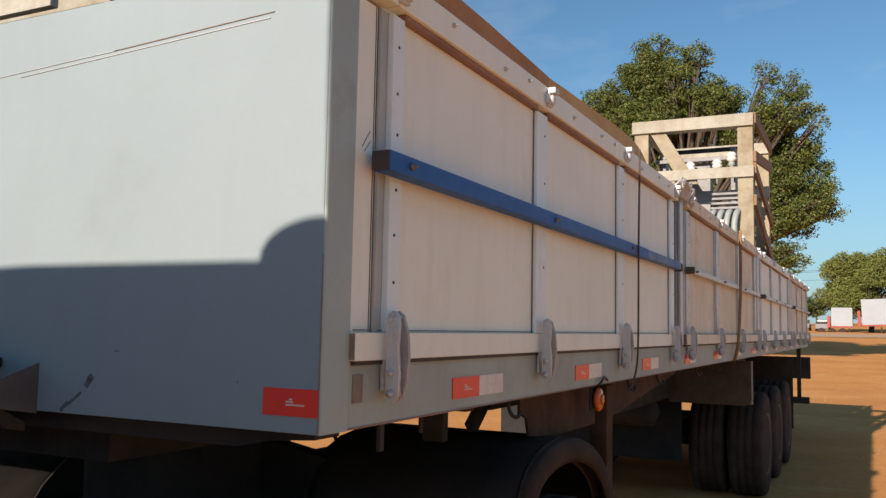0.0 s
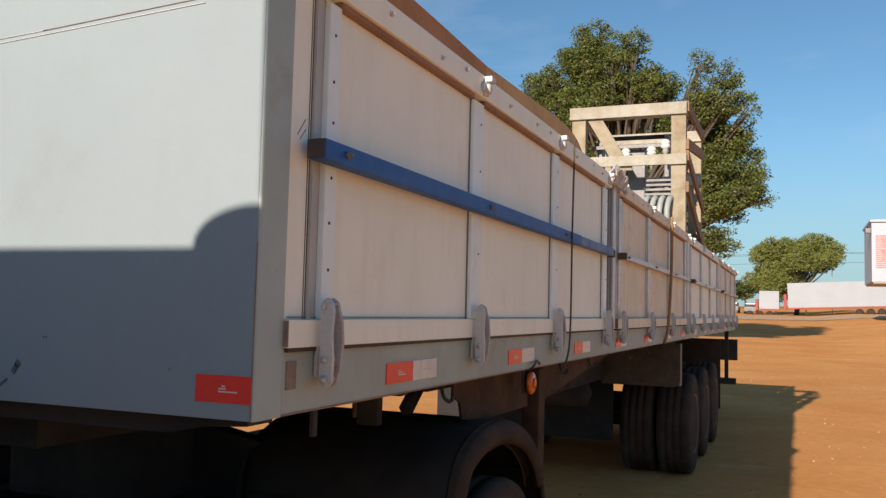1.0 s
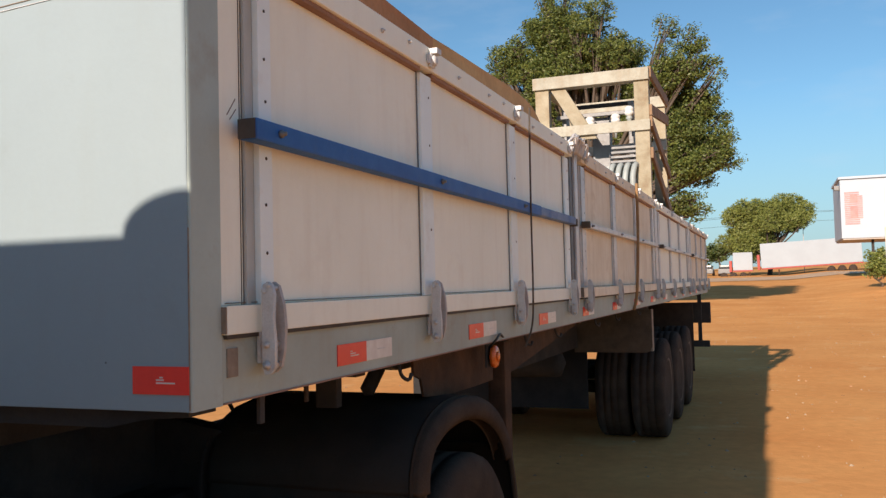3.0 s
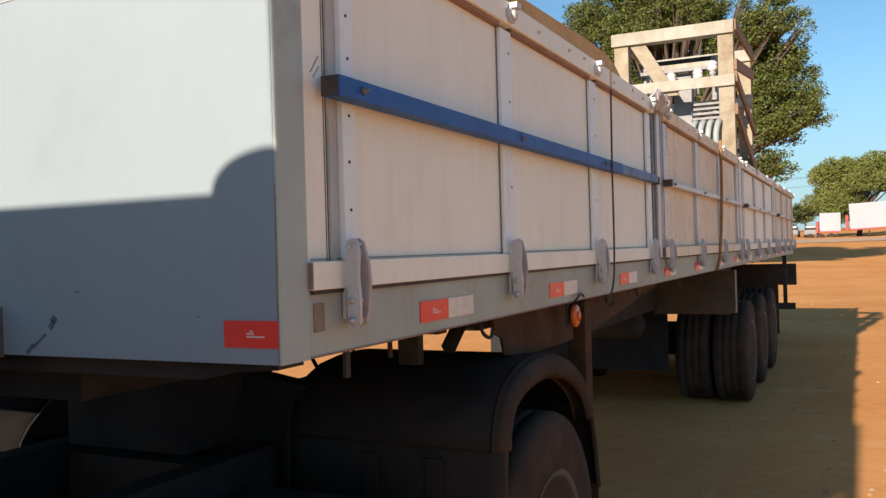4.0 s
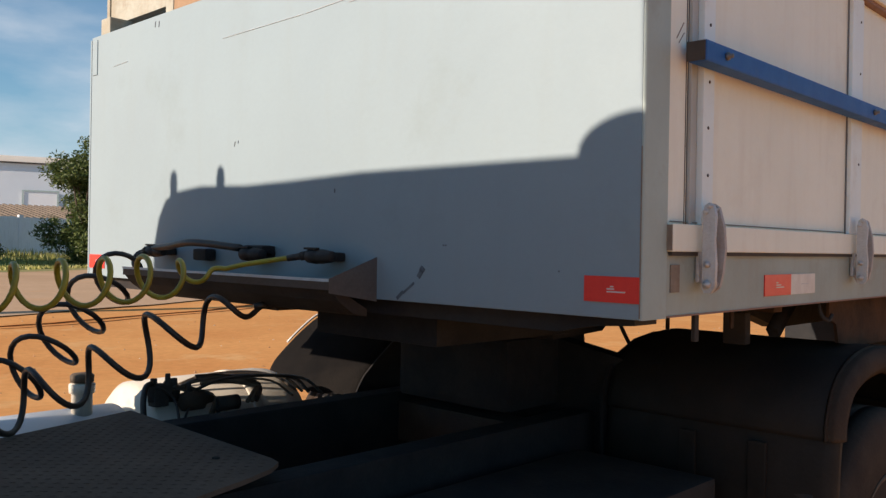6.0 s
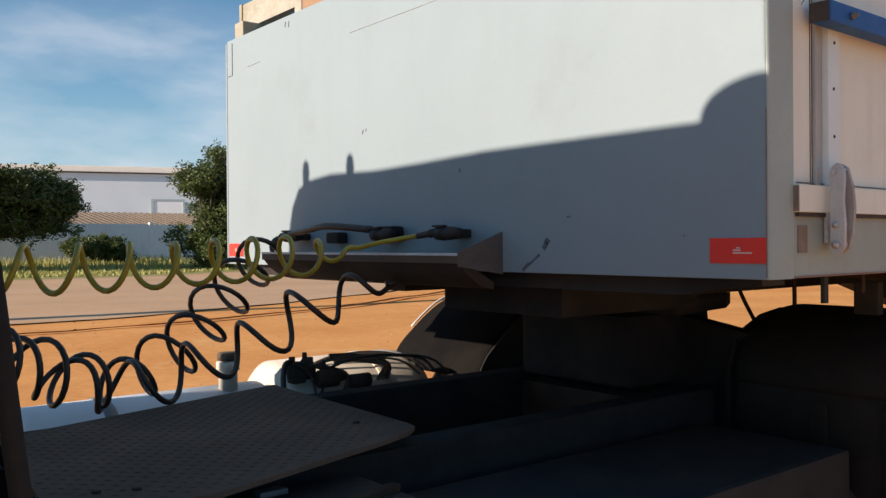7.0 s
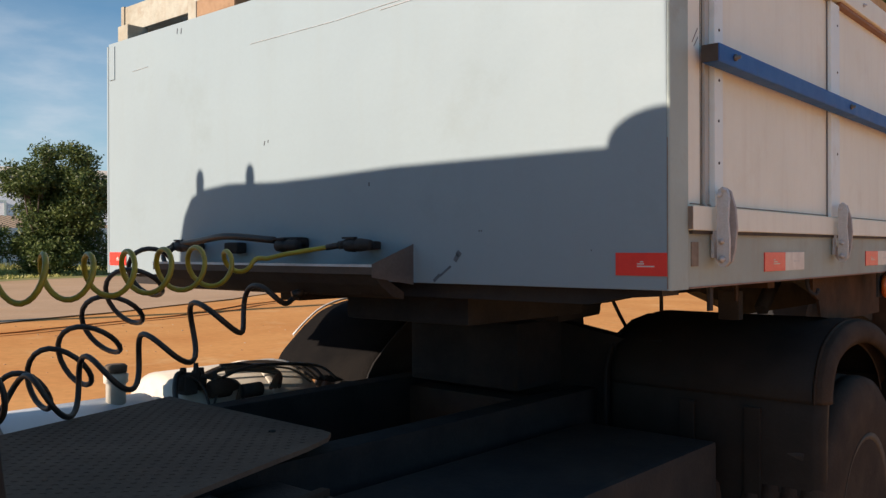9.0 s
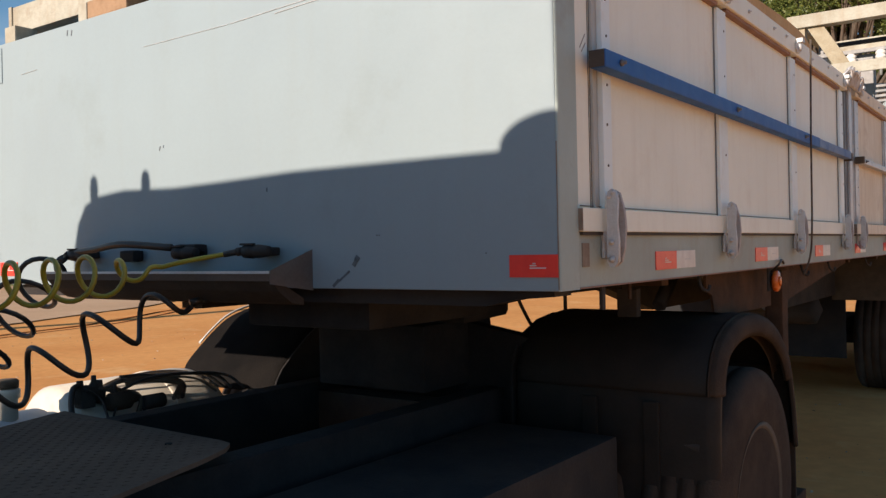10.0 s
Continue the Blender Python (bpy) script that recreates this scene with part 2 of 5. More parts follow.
M_BARK = surface("grey_bark", (0.11, 0.085, 0.065), (0.07, 0.055, 0.042), 0.9, 0, 5, 40, 0.6)
M_WALL = surface("white_wall_plaster", (0.93, 0.94, 0.95), (0.88, 0.89, 0.90), 0.85, 0, 0.6, 12, 0.1, streak=((0.50, 0.49, 0.47), 0.35), grit=0.05)
M_CREAM = surface("cream_parapet_paint", (0.90, 0.84, 0.74), (0.85, 0.79, 0.69), 0.8, 0, 0.6, 12, 0.05, grit=0.05)
M_SHED = surface("pale_warehouse_sheet", (0.651, 0.705, 0.753), (0.621, 0.674, 0.721), 0.6, 0, 0.4, 20, 0.05, grit=0.05)
M_ROOF = surface("clay_tile_roof", (0.22, 0.175, 0.13), (0.15, 0.12, 0.09), 0.85, 0, 1.5, 30, 0.3)
M_CONCRETE = surface("pale_concrete", (0.496, 0.459, 0.421), (0.416, 0.385, 0.353), 0.85, 0, 1.2, 40, 0.2, streak=((0.40, 0.33, 0.27), 0.35))
M_YARD = surface("cream_yard_wall_render", (0.688, 0.648, 0.588), (0.608, 0.567, 0.504), 0.85, 0, 0.8, 30, 0.15, spots=((0.50, 0.40, 0.30), 0.4, 1.2), streak=((0.55, 0.46, 0.36), 0.35))
# Far trailers' white, darkened and blued in colour against warm sun glare.
M_FARWHITE = surface("far_sun_dimmed_white", (0.32, 0.373, 0.424), (0.296, 0.344, 0.391), 0.6, 0, 0.5, 20, 0.02, grit=0.06)
M_DOOR = surface("clean_white_door_paint", (0.782, 0.79, 0.799), (0.748, 0.756, 0.765), 0.6, 0, 0.5, 20, 0.02, grit=0.05)
# White render of store and tank, blued to cancel the sunlight's warm tint.
M_STORE = surface("store_sun_blued_render", (0.419, 0.494, 0.58), (0.393, 0.463, 0.543), 0.7, 0, 0.5, 20, 0.03, streak=((0.46, 0.47, 0.47), 0.3), grit=0.06)
M_TIMBER = surface("weathered_pale_timber", (0.47, 0.475, 0.41), (0.375, 0.36, 0.29), 0.8, 0, 4, 50, 0.35, contrast=(0.4, 0.6), spots=((0.24, 0.16, 0.10), 0.5, 6), streak=((0.34, 0.26, 0.18), 0.5), jitter=0.16)
M_FARRED = surface("far_red_paint", (0.40, 0.05, 0.04), (0.30, 0.05, 0.04), 0.6, 0, 1, 20, 0.05)
M_PINK = surface("faded_red_print", (0.80, 0.20, 0.20), (0.84, 0.30, 0.29), 0.6, 0, 2, 30, 0.02)
M_GLASS = surface("dark_window_glass", (0.04, 0.045, 0.05), (0.06, 0.065, 0.07), 0.12, 0, 2, 30, 0.0)


def leaf_material(name, one, two):
    m = bpy.data.materials.new(name)
    m.use_nodes = True
    n, l = m.node_tree.nodes, m.node_tree.links
    b = n["Principled BSDF"]
    geo = n.new("ShaderNodeNewGeometry")
    x = n.new("ShaderNodeMix")
    x.data_type = "RGBA"
    x.inputs["A"].default_value, x.inputs["B"].default_value = (*one, 1), (*two, 1)
    l.new(geo.outputs["Random Per Island"], x.inputs["Factor"])
    l.new(x.outputs["Result"], b.inputs["Base Color"])
    b.inputs["Roughness"].default_value = 0.5
    b.inputs["Transmission Weight"].default_value = 0.0
    clear = n.new("ShaderNodeBsdfTranslucent")
    l.new(x.outputs["Result"], clear.inputs["Color"])
    both = n.new("ShaderNodeMixShader")
    both.inputs["Fac"].default_value = 0.28
    l.new(b.outputs["BSDF"], both.inputs[1])
    l.new(clear.outputs["BSDF"], both.inputs[2])
    l.new(both.outputs["Shader"], n["Material Output"].inputs["Surface"])
    return m


M_LEAF = leaf_material("olive_leaves", (0.060, 0.098, 0.026), (0.185, 0.215, 0.050))
M_LEAFDARK = leaf_material("dark_leaves", (0.048, 0.082, 0.024), (0.130, 0.165, 0.044))
M_LEAFPALE = leaf_material("yellow_green_leaves", (0.14, 0.185, 0.045), (0.28, 0.305, 0.080))
M_BLADE = leaf_material("grass_blades", (0.25, 0.28, 0.065), (0.47, 0.43, 0.15))


# ---- mesh helpers ----
def box(bm, x0, x1, y0, y1, z0, z1, bevel=0.0):
    vs = [bm.verts.new((x, y, z)) for x in (x0, x1) for y in (y0, y1) for z in (z0, z1)]
    fs = [bm.faces.new([vs[i] for i in f]) for f in ((0, 1, 3, 2), (4, 6, 7, 5), (0, 4, 5, 1), (2, 3, 7, 6), (0, 2, 6, 4), (1, 5, 7, 3))]
    if bevel:
        bmesh.ops.bevel(bm, geom=list({e for f in fs for e in f.edges}), offset=bevel, segments=2, profile=0.7, affect="EDGES")
    return bm


def solid(*dims, bevel=0.0):
    return box(bmesh.new(), *dims, bevel=bevel)


def prism(bm, outline, axis, a, b):
    """Extrudes a closed outline of 2D points along an axis from a to b."""
    def at(p, d):
        return {"x": (d, p[0], p[1]), "y": (p[0], d, p[1]), "z": (p[0], p[1], d)}[axis]
    lo, hi = [bm.verts.new(at(p, a)) for p in outline], [bm.verts.new(at(p, b)) for p in outline]
    n = len(outline)
    bm.faces.new(lo), bm.faces.new(hi[::-1])
    for i in range(n):
        bm.faces.new((lo[i], hi[i], hi[(i + 1) % n], lo[(i + 1) % n]))
    bmesh.ops.recalc_face_normals(bm, faces=bm.faces)
    return bm


def lathe(bm, profile, axis="x", centre=(0, 0, 0), steps=40):
    """Turns a profile of (radius, along) points round an axis."""
    rings = []
    for r, a in profile:
        ring = []
        for k in range(steps):
            c, s = r * math.cos(2 * math.pi * k / steps), r * math.sin(2 * math.pi * k / steps)
            p = {"x": (a, c, s), "y": (c, a, s), "z": (c, s, a)}[axis]
            ring.append(bm.verts.new(Vector(p) + Vector(centre)))
        rings.append(ring)
    for one, two in zip(rings, rings[1:]):
        for k in range(steps):
            bm.faces.new((one[k], one[(k + 1) % steps], two[(k + 1) % steps], two[k]))
    for ring in (rings[0], rings[-1]):
        if (ring[0].co - ring[steps // 2].co).length > 1e-4:
            bm.faces.new(ring)
    bmesh.ops.recalc_face_normals(bm, faces=bm.faces)
    for f in bm.faces:
        f.smooth = len(f.verts) == 4
    return bm


def tube(bm, points, r, sides=8, r_end=None):
    """A round tube along a line of points."""
    pts = [Vector(p) for p in points]
    side, rings = None, []
    for i, p in enumerate(pts):
        t = (pts[min(i + 1, len(pts) - 1)] - pts[max(i - 1, 0)]).normalized()
        if side is None:
            side = t.orthogonal().normalized()
        side = (side - t * side.dot(t)).normalized()
        up = t.cross(side)
        rr = r if r_end is None else r + (r_end - r) * i / (len(pts) - 1)
        rings.append([bm.verts.new(p + rr * (math.cos(a) * side + math.sin(a) * up)) for a in (2 * math.pi * k / sides for k in range(sides))])
    for one, two in zip(rings, rings[1:]):
        for k in range(sides):
            bm.faces.new((one[k], one[(k + 1) % sides], two[(k + 1) % sides], two[k])).smooth = True
    bm.faces.new(rings[0][::-1]), bm.faces.new(rings[-1])
    return bm


def spline(knots, n):
    """n + 1 points on a smooth line through the knots."""
    k = [Vector(p) for p in knots]
    k = [2 * k[0] - k[1], *k, 2 * k[-1] - k[-2]]
    out = []
    for i in range(n + 1):
        u = i / n * (len(k) - 3)
        j = min(int(u), len(k) - 4)
        u -= j
        a, b, c, d = k[j:j + 4]
        out.append(0.5 * (2 * b + (c - a) * u + (2 * a - 5 * b + 4 * c - d) * u * u + (3 * b - a - 3 * c + d) * u ** 3))
    return out


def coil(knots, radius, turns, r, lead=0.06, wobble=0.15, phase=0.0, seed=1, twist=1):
    """A coiled hose: a helix of uneven radius round a sagging line."""
    rnd = random.Random(seed)
    n = int(turns * 20)
    dense = spline(knots, 400)
    run = [0.0]
    for p, q in zip(dense, dense[1:]):
        run.append(run[-1] + (q - p).length)
    axis, j = [], 0
    for i in range(n + 1):
        s = run[-1] * i / n
        while j < 399 and run[j + 1] < s:
            j += 1
        axis.append(dense[j].lerp(dense[j + 1], min(1.0, (s - run[j]) / max(1e-9, run[j + 1] - run[j]))))
    size = [1 + wobble * (rnd.random() - 0.5) * 2 for _ in range(int(turns) + 3)]
    out, side = [], Vector((0, 0, 1))
    for i, p in enumerate(axis):
        t = (axis[min(i + 1, n)] - axis[max(i - 1, 0)]).normalized()
        side = (side - t * side.dot(t)).normalized()
        u = i / n
        a = turns * u
        j = int(a)
        rr = radius * (size[j] + (size[j + 1] - size[j]) * (a - j)) * max(0.0, min(1, (u - lead) / 0.085, (1 - u) / 0.03))
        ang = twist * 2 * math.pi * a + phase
        out.append(p + rr * (math.cos(ang) * side + math.sin(ang) * t.cross(side)))
    return tube(bmesh.new(), out, r, 8)


def mesh_of(bm, material, smooth=False):
    me = bpy.data.meshes.new("mesh")
    if smooth:
        for f in bm.faces:
            f.smooth = True
    bm.to_mesh(me)
    bm.free()
    me.materials.append(material)
    return me


def put(name, me, parent=None, m=None, label=""):
    ob = new(name, me)
    ob.matrix_world = m or Matrix()
    if parent:
        ob.parent = parent
        root = parent
        base = Matrix()
        chain = []
        while root:
            chain.append(root)
            root = root.parent
        for o in reversed(chain):
            base = base @ o.matrix_parent_inverse @ o.matrix_basis
        ob.matrix_parent_inverse = base.inverted()
    return tagged(ob, label)


def part(name, bm, material, parent, label="", smooth=False):
    return put(name, mesh_of(bm, material, smooth), parent, None, label)


def thing(name, at, label, category, group="", kind=""):
    ob = new(name)
    ob.empty_display_size = 0.2
    ob.location = at
    ob.matrix_basis = Matrix.Translation(at)
    return tagged(ob, label, category, group, kind)


def single(name, bm, material, label, category="", group="", kind="", smooth=False):
    return tagged(put(name, mesh_of(bm, material, smooth)), label, category, group, kind)


# ---- the ground, road, verge ----
def height(x, y):
    """The dirt is level by the lorry, rough underfoot, and climbs gently towards the far yard, with a low bank by the wall."""
    rise = 0.0215 * max(0.0, min(y, 260) - 30) * min(1.0, max(0.0, (x + 60) / 50))
    bank = 0.45 * min(1.0, max(0.0, (x - 3) / 5)) * min(1.0, max(0.0, (y - 34) / 14))
    return rise + bank + 0.035 * noise.noise((x * 0.25, y * 0.25, 3.0)) + 0.012 * noise.noise((x * 1.3, y * 1.3, 7.0))


def axis_steps(reach):
    s, out = 0.35, [0.0]
    while out[-1] < reach:
        out.append(out[-1] + s)
        s *= 1.045
    return [-v for v in out[:0:-1]] + out


gx, gy = axis_steps(900), axis_steps(900)
gv = [(x, y, height(x, y)) for y in gy for x in gx]
nx = len(gx)
gf = [(j * nx + i, j * nx + i + 1, (j + 1) * nx + i + 1, (j + 1) * nx + i) for j in range(len(gy) - 1) for i in range(nx - 1)]
me = bpy.data.meshes.new("mesh")
me.from_pydata(gv, [], gf)
me.polygons.foreach_set("use_smooth", [True] * len(gf))
me.materials.append(M_DIRT)
tagged(put("ground", me), "bare red dirt yard, rutted and dusty", "ground", kind="structure")


def strip(name, near, far, lift, material, label, category, kind="structure", n=60):
    """A sheet laid on the ground between two lines of points."""
    a, b = spline(near, n), spline(far, n)
    bm = bmesh.new()
    rows = []
    for p, q in zip(a, b):
        rows.append([bm.verts.new((v.x, v.y, height(v.x, v.y) + lift)) for v in (p.lerp(q, k / 8) for k in range(9))])
    for one, two in zip(rows, rows[1:]):
        for k in range(8):
            bm.faces.new((one[k], one[k + 1], two[k + 1], two[k]))
    bmesh.ops.recalc_face_normals(bm, faces=bm.faces)
    return single(name, bm, material, label, category, "", kind, True)


ROAD_NEAR = [(-19, -90, 0), (-17.6, -20, 0), (-17.2, 0, 0), (-18.0, 7, 0), (-25, 20, 0), (-52, 60, 0), (-120, 160, 0)]
ROAD_FAR = [(-44, -90, 0), (-42, -20, 0), (-41, 4, 0), (-41, 14, 0), (-49, 30, 0), (-80, 75, 0), (-150, 180, 0)]
VERGE_FAR = [(-62, -90, 0), (-60, -20, 0), (-60, 4, 0), (-60, 20, 0), (-66, 40, 0), (-100, 90, 0), (-170, 200, 0)]
strip("road", ROAD_NEAR, ROAD_FAR, 0.03, M_ROAD, "dusty pale road beside the dirt yard", "road")
strip("verge", ROAD_FAR, VERGE_FAR, 0.035, M_GRASS, "grass verge between road and white wall", "verge")
# Hidden pale sheet added to reflect sunlight up onto the warehouse wall.
strip("paved_yard", [(-62, -60, 0), (-62, -20, 0), (-62, 4, 0), (-62, 60, 0)], [(-94.5, -60, 0), (-94.5, -20, 0), (-94.5, 4, 0), (-94.5, 60, 0)], 0.04, M_CONCRETE, "unseen pale ground added behind the white wall to bounce light", "paving")
strip("dusty_track", [(-60, 84, 0), (-10, 92, 0), (20, 96, 0), (90, 100, 0)], [(-60, 104, 0), (-10, 110, 0), (20, 113, 0), (90, 116, 0)], 0.03, M_TRACK, "pale dusty track across the far yard", "track")
rutted = bmesh.new()
for off, w in ((0.0, 0.10), (0.5, 0.06)):
    line = spline([(-15.6 + off, -30, 0), (-15.3 + off, 0, 0), (-16.0 + off, 7, 0), (-22.5 + off, 19, 0), (-48 + off, 58, 0)], 120)
    pts = [Vector((p.x, p.y, height(p.x, p.y) + 0.02)) for p in line]
    for p, q in zip(pts, pts[1:]):
        s = (q - p).cross(Vector((0, 0, 1))).normalized() * w
        rutted.faces.new([rutted.verts.new(v) for v in (p - s, q - s, q + s + Vector((0, 0, 0.02)), p + s + Vector((0, 0, 0.02)))])
single("tyre_ruts", rutted, M_DIRT, "dark tyre ruts along the road's edge in red dirt", "ruts", kind="stuff")

rnd = random.Random(4)
bm = bmesh.new()
for _ in range(52000):
    u = rnd.random()
    y = -25 + 75 * rnd.random()
    x = -43 - 15 * u - max(0, (y - 14)) * 0.5
    h = (0.20 + 0.75 * u * u) * (0.5 + 0.7 * rnd.random())
    a = rnd.random() * 6.28
    w = Vector((math.cos(a), math.sin(a), 0)) * (0.04 + 0.06 * rnd.random())
    lean = Vector((rnd.uniform(-0.3, 0.3), rnd.uniform(-0.3, 0.3), 1)) * h
    p = Vector((x, y, height(x, y)))
    bm.faces.new([bm.verts.new(v) for v in (p - w, p + w, p + lean)])
single("verge_grass", bm, M_BLADE, "tall uncut grass along the foot of the wall", "grass", kind="stuff")

def litter(count, seed, low, high, flat):
    """Small clods strewn over the yard, thinning out with distance."""
    rnd = random.Random(seed)
    verts, faces = [], []
    for n in range(count):
        near = n < count * 0.8
        y = -4 + 56 * rnd.random() ** 1.5 if near else rnd.uniform(-6, 16)
        x = rnd.uniform(-1, 9 + 0.15 * y) if near else rnd.uniform(-17, -3)
        s = low + (high - low) * rnd.random() ** 3
        turn = rnd.uniform(0, 6.28)
        c, d = math.cos(turn), math.sin(turn)
        k = len(verts)
        for u, v, w in ((1, 0, 0), (0.2, 0.8, 0), (-0.8, 0.5, 0), (-0.7, -0.6, 0), (0.3, -0.8, 0), (0.1, 0.1, 0.7), (-0.4, -0.1, 0.55)):
            u, v, w = u * s * rnd.uniform(0.75, 1.25), v * s * flat * rnd.uniform(0.75, 1.25), w * s * min(1, flat * 1.3)
            px, py = x + u * c - v * d, y + u * d + v * c
            verts.append((px, py, height(px, py) + w - 0.1 * s))
        faces += [(k + i, k + (i + 1) % 5, k + (5 if i in (4, 0, 1) else 6)) for i in range(5)] + [(k + 2, k + 6, k + 5), (k + 4, k + 5, k + 6)]
    me = bpy.data.meshes.new("mesh")
    me.from_pydata(verts, [], faces)
    return me


for name, count, seed, low, high, flat, mat_, lbl in (
    ("scattered_stones", 2600, 4, 0.006, 0.030, 0.8, M_STONE, "small pale stones scattered over the dirt"),
    ("dirt_clods", 2600, 5, 0.006, 0.030, 0.9, M_CLOD, "red clods scattered over the dirt"),
    ("dry_twigs", 700, 6, 0.010, 0.065, 0.22, M_TWIG, "dark dry twigs and leaves on the dirt"),
):
    me = litter(count, seed, low, high, flat)
    me.materials.append(mat_)
    tagged(put(name, me), lbl, "litter", kind="stuff")


# ---- trees ----
def tree(name, at, trunk_h, trunk_r, blobs, leaves, size, material, label, seed, bunch=14):
    """A trunk that splits into limbs, each reaching into a clump of leaves. blobs: (x, y, z, rx, ry, rz) from the tree's foot."""
    rnd = random.Random(seed)
    base = Vector((at[0], at[1], height(at[0], at[1]) - 0.1))
    whole = thing(name, base, label, "tree")
    fork = Vector((rnd.uniform(-0.3, 0.3), rnd.uniform(-0.3, 0.3), trunk_h))
    wood = tube(bmesh.new(), [base + p for p in spline([(0, 0, 0), (0.15, 0.1, trunk_h * 0.5), fork], 8)], trunk_r, 10, trunk_r * 0.7)
    for x, y, z, rx, ry, rz in blobs:
        tip = Vector((x, y, z))
        mid = fork.lerp(tip, 0.5) + Vector((rnd.uniform(-0.4, 0.4), rnd.uniform(-0.4, 0.4), -0.25))
        tube(wood, [base + p for p in spline([fork, mid, tip], 8)], trunk_r * 0.45, 6, trunk_r * 0.1)
        for _ in range(5):
            d = Vector((rnd.gauss(0, 1), rnd.gauss(0, 1), rnd.gauss(0, 1))).normalized()
            end = tip + Vector((d.x * rx, d.y * ry, d.z * rz)) * 0.85
            tube(wood, [base + p for p in spline([fork.lerp(tip, 0.75), tip.lerp(end, 0.5) + Vector((0, 0, 0.1)), end], 5)], trunk_r * 0.12, 4, trunk_r * 0.03)
    part("trunk", wood, M_BARK, whole, "branching grey trunk and limbs")
    volume = sum(b[3] * b[4] * b[5] for b in blobs)
    verts, faces = [], []
    for x, y, z, rx, ry, rz in blobs:
        clumps = max(6, int(leaves / bunch * rx * ry * rz / volume))
        for _ in range(clumps):
            d = Vector((rnd.gauss(0, 1), rnd.gauss(0, 1), rnd.gauss(0, 1))).normalized() * rnd.uniform(0.55, 1.0)
            c = base + Vector((x + d.x * rx, y + d.y * ry, z + d.z * rz))
            spread = size * rnd.uniform(2.0, 3.4) * (bunch / 14) ** 0.42
            for _ in range(bunch):
                q = Vector((rnd.gauss(0, 1), rnd.gauss(0, 1), rnd.gauss(0, 1))).normalized() * rnd.random() ** 0.45
                p = c + Vector((q.x, q.y, q.z * 0.75)) * spread
                a = Vector((rnd.gauss(0, 1), rnd.gauss(0, 1), rnd.gauss(0, 0.7))).normalized()
                b = a.orthogonal().normalized()
                b.rotate(Matrix.Rotation(rnd.uniform(0, 6.28), 3, a))
                s = size * rnd.uniform(0.6, 1.2)
                k = len(verts)
                verts += [p - a * s, p + b * s * 0.42, p + a * s, p - b * s * 0.42]
                faces.append((k, k + 1, k + 2, k + 3))
    me = bpy.data.meshes.new("mesh")
    me.from_pydata([tuple(v) for v in verts], [], faces)
    me.materials.append(material)
    put("crown", me, whole, None, "loose crown of small leaves with gaps")
    return whole


def scatter_blobs(seed, count, centre, spread, size):
    rnd = random.Random(seed)
    out = []
    for _ in range(count):
        d = Vector((rnd.gauss(0, 1), rnd.gauss(0, 1), rnd.gauss(0, 1))).normalized() * rnd.uniform(0.25, 1.0)
        s = size * rnd.uniform(0.65, 1.3)
        out.append((centre[0] + d.x * spread[0], centre[1] + d.y * spread[1], centre[2] + d.z * spread[2], s, s, s * 0.8))
    return out


big = scatter_blobs(3, 46, (-0.6, 0, 12.3), (3.0, 3.4, 2.6), 1.0) + scatter_blobs(2, 18, (-1.0, -0.5, 14.4), (2.2, 1.5, 0.9), 0.75) + scatter_blobs(42, 10, (1.6, 0, 12.3), (1.2, 1.3, 0.8), 0.75)
big += scatter_blobs(33, 8, (-3.4, 0, 12.6), (1.2, 1.5, 1.0), 0.7) + scatter_blobs(34, 20, (-2.2, 0, 8.6), (2.6, 3.0, 2.0), 1.1)
big += scatter_blobs(35, 18, (4.6, -0.5, 11.4), (1.3, 1.6, 1.6), 0.7) + [(3.9, -0.5, 13.3, 0.55, 0.6, 0.75), (6.0, -0.5, 10.8, 0.6, 0.6, 0.5)]
big += scatter_blobs(36, 34, (4.4, 0.5, 7.6), (1.7, 2.0, 2.0), 0.9) + scatter_blobs(37, 10, (6.2, 0.5, 7.5), (0.8, 1.0, 0.8), 0.5) + scatter_blobs(38, 8, (4.6, 0.5, 5.2), (0.9, 1.0, 0.7), 0.55)
big += scatter_blobs(40, 16, (4.6, 0.3, 9.6), (1.5, 1.4, 0.9), 0.85)
big += scatter_blobs(41, 16, (2.5, 0.3, 10.4), (1.0, 1.4, 1.6), 0.8)
big += scatter_blobs(39, 26, (1.8, 1.0, 8.4), (2.0, 2.0, 2.6), 1.1)
tree("broad_tree", (-7.0, 40), 4.5, 0.38, big, 330000, 0.080, M_LEAF, "tall broad olive-green tree standing beyond the trailer", 11, 42)
flat = scatter_blobs(5, 56, (0.2, 0, 8.3), (5.6, 4.4, 2.6), 1.5) + scatter_blobs(6, 44, (-2.2, 0, 4.9), (4.0, 2.8, 2.6), 1.4)
tree("umbrella_tree", (1.0, 124), 3.0, 0.35, flat, 140000, 0.14, M_LEAFPALE, "flat-topped yellow-green tree in the far yard", 12)
tree("dark_tree", (-52.5, 8.2), 2.2, 0.3, scatter_blobs(8, 60, (0, -2.0, 4.9), (3.0, 8.0, 1.9), 1.4) + scatter_blobs(18, 24, (0, 3.4, 4.3), (2.0, 2.2, 1.4), 0.95) + scatter_blobs(19, 60, (0.6, -3.0, 2.9), (2.4, 8.0, 0.9), 1.0), 190000, 0.125, M_LEAFDARK, "wide dark green tree before the white wall", 13, 40)
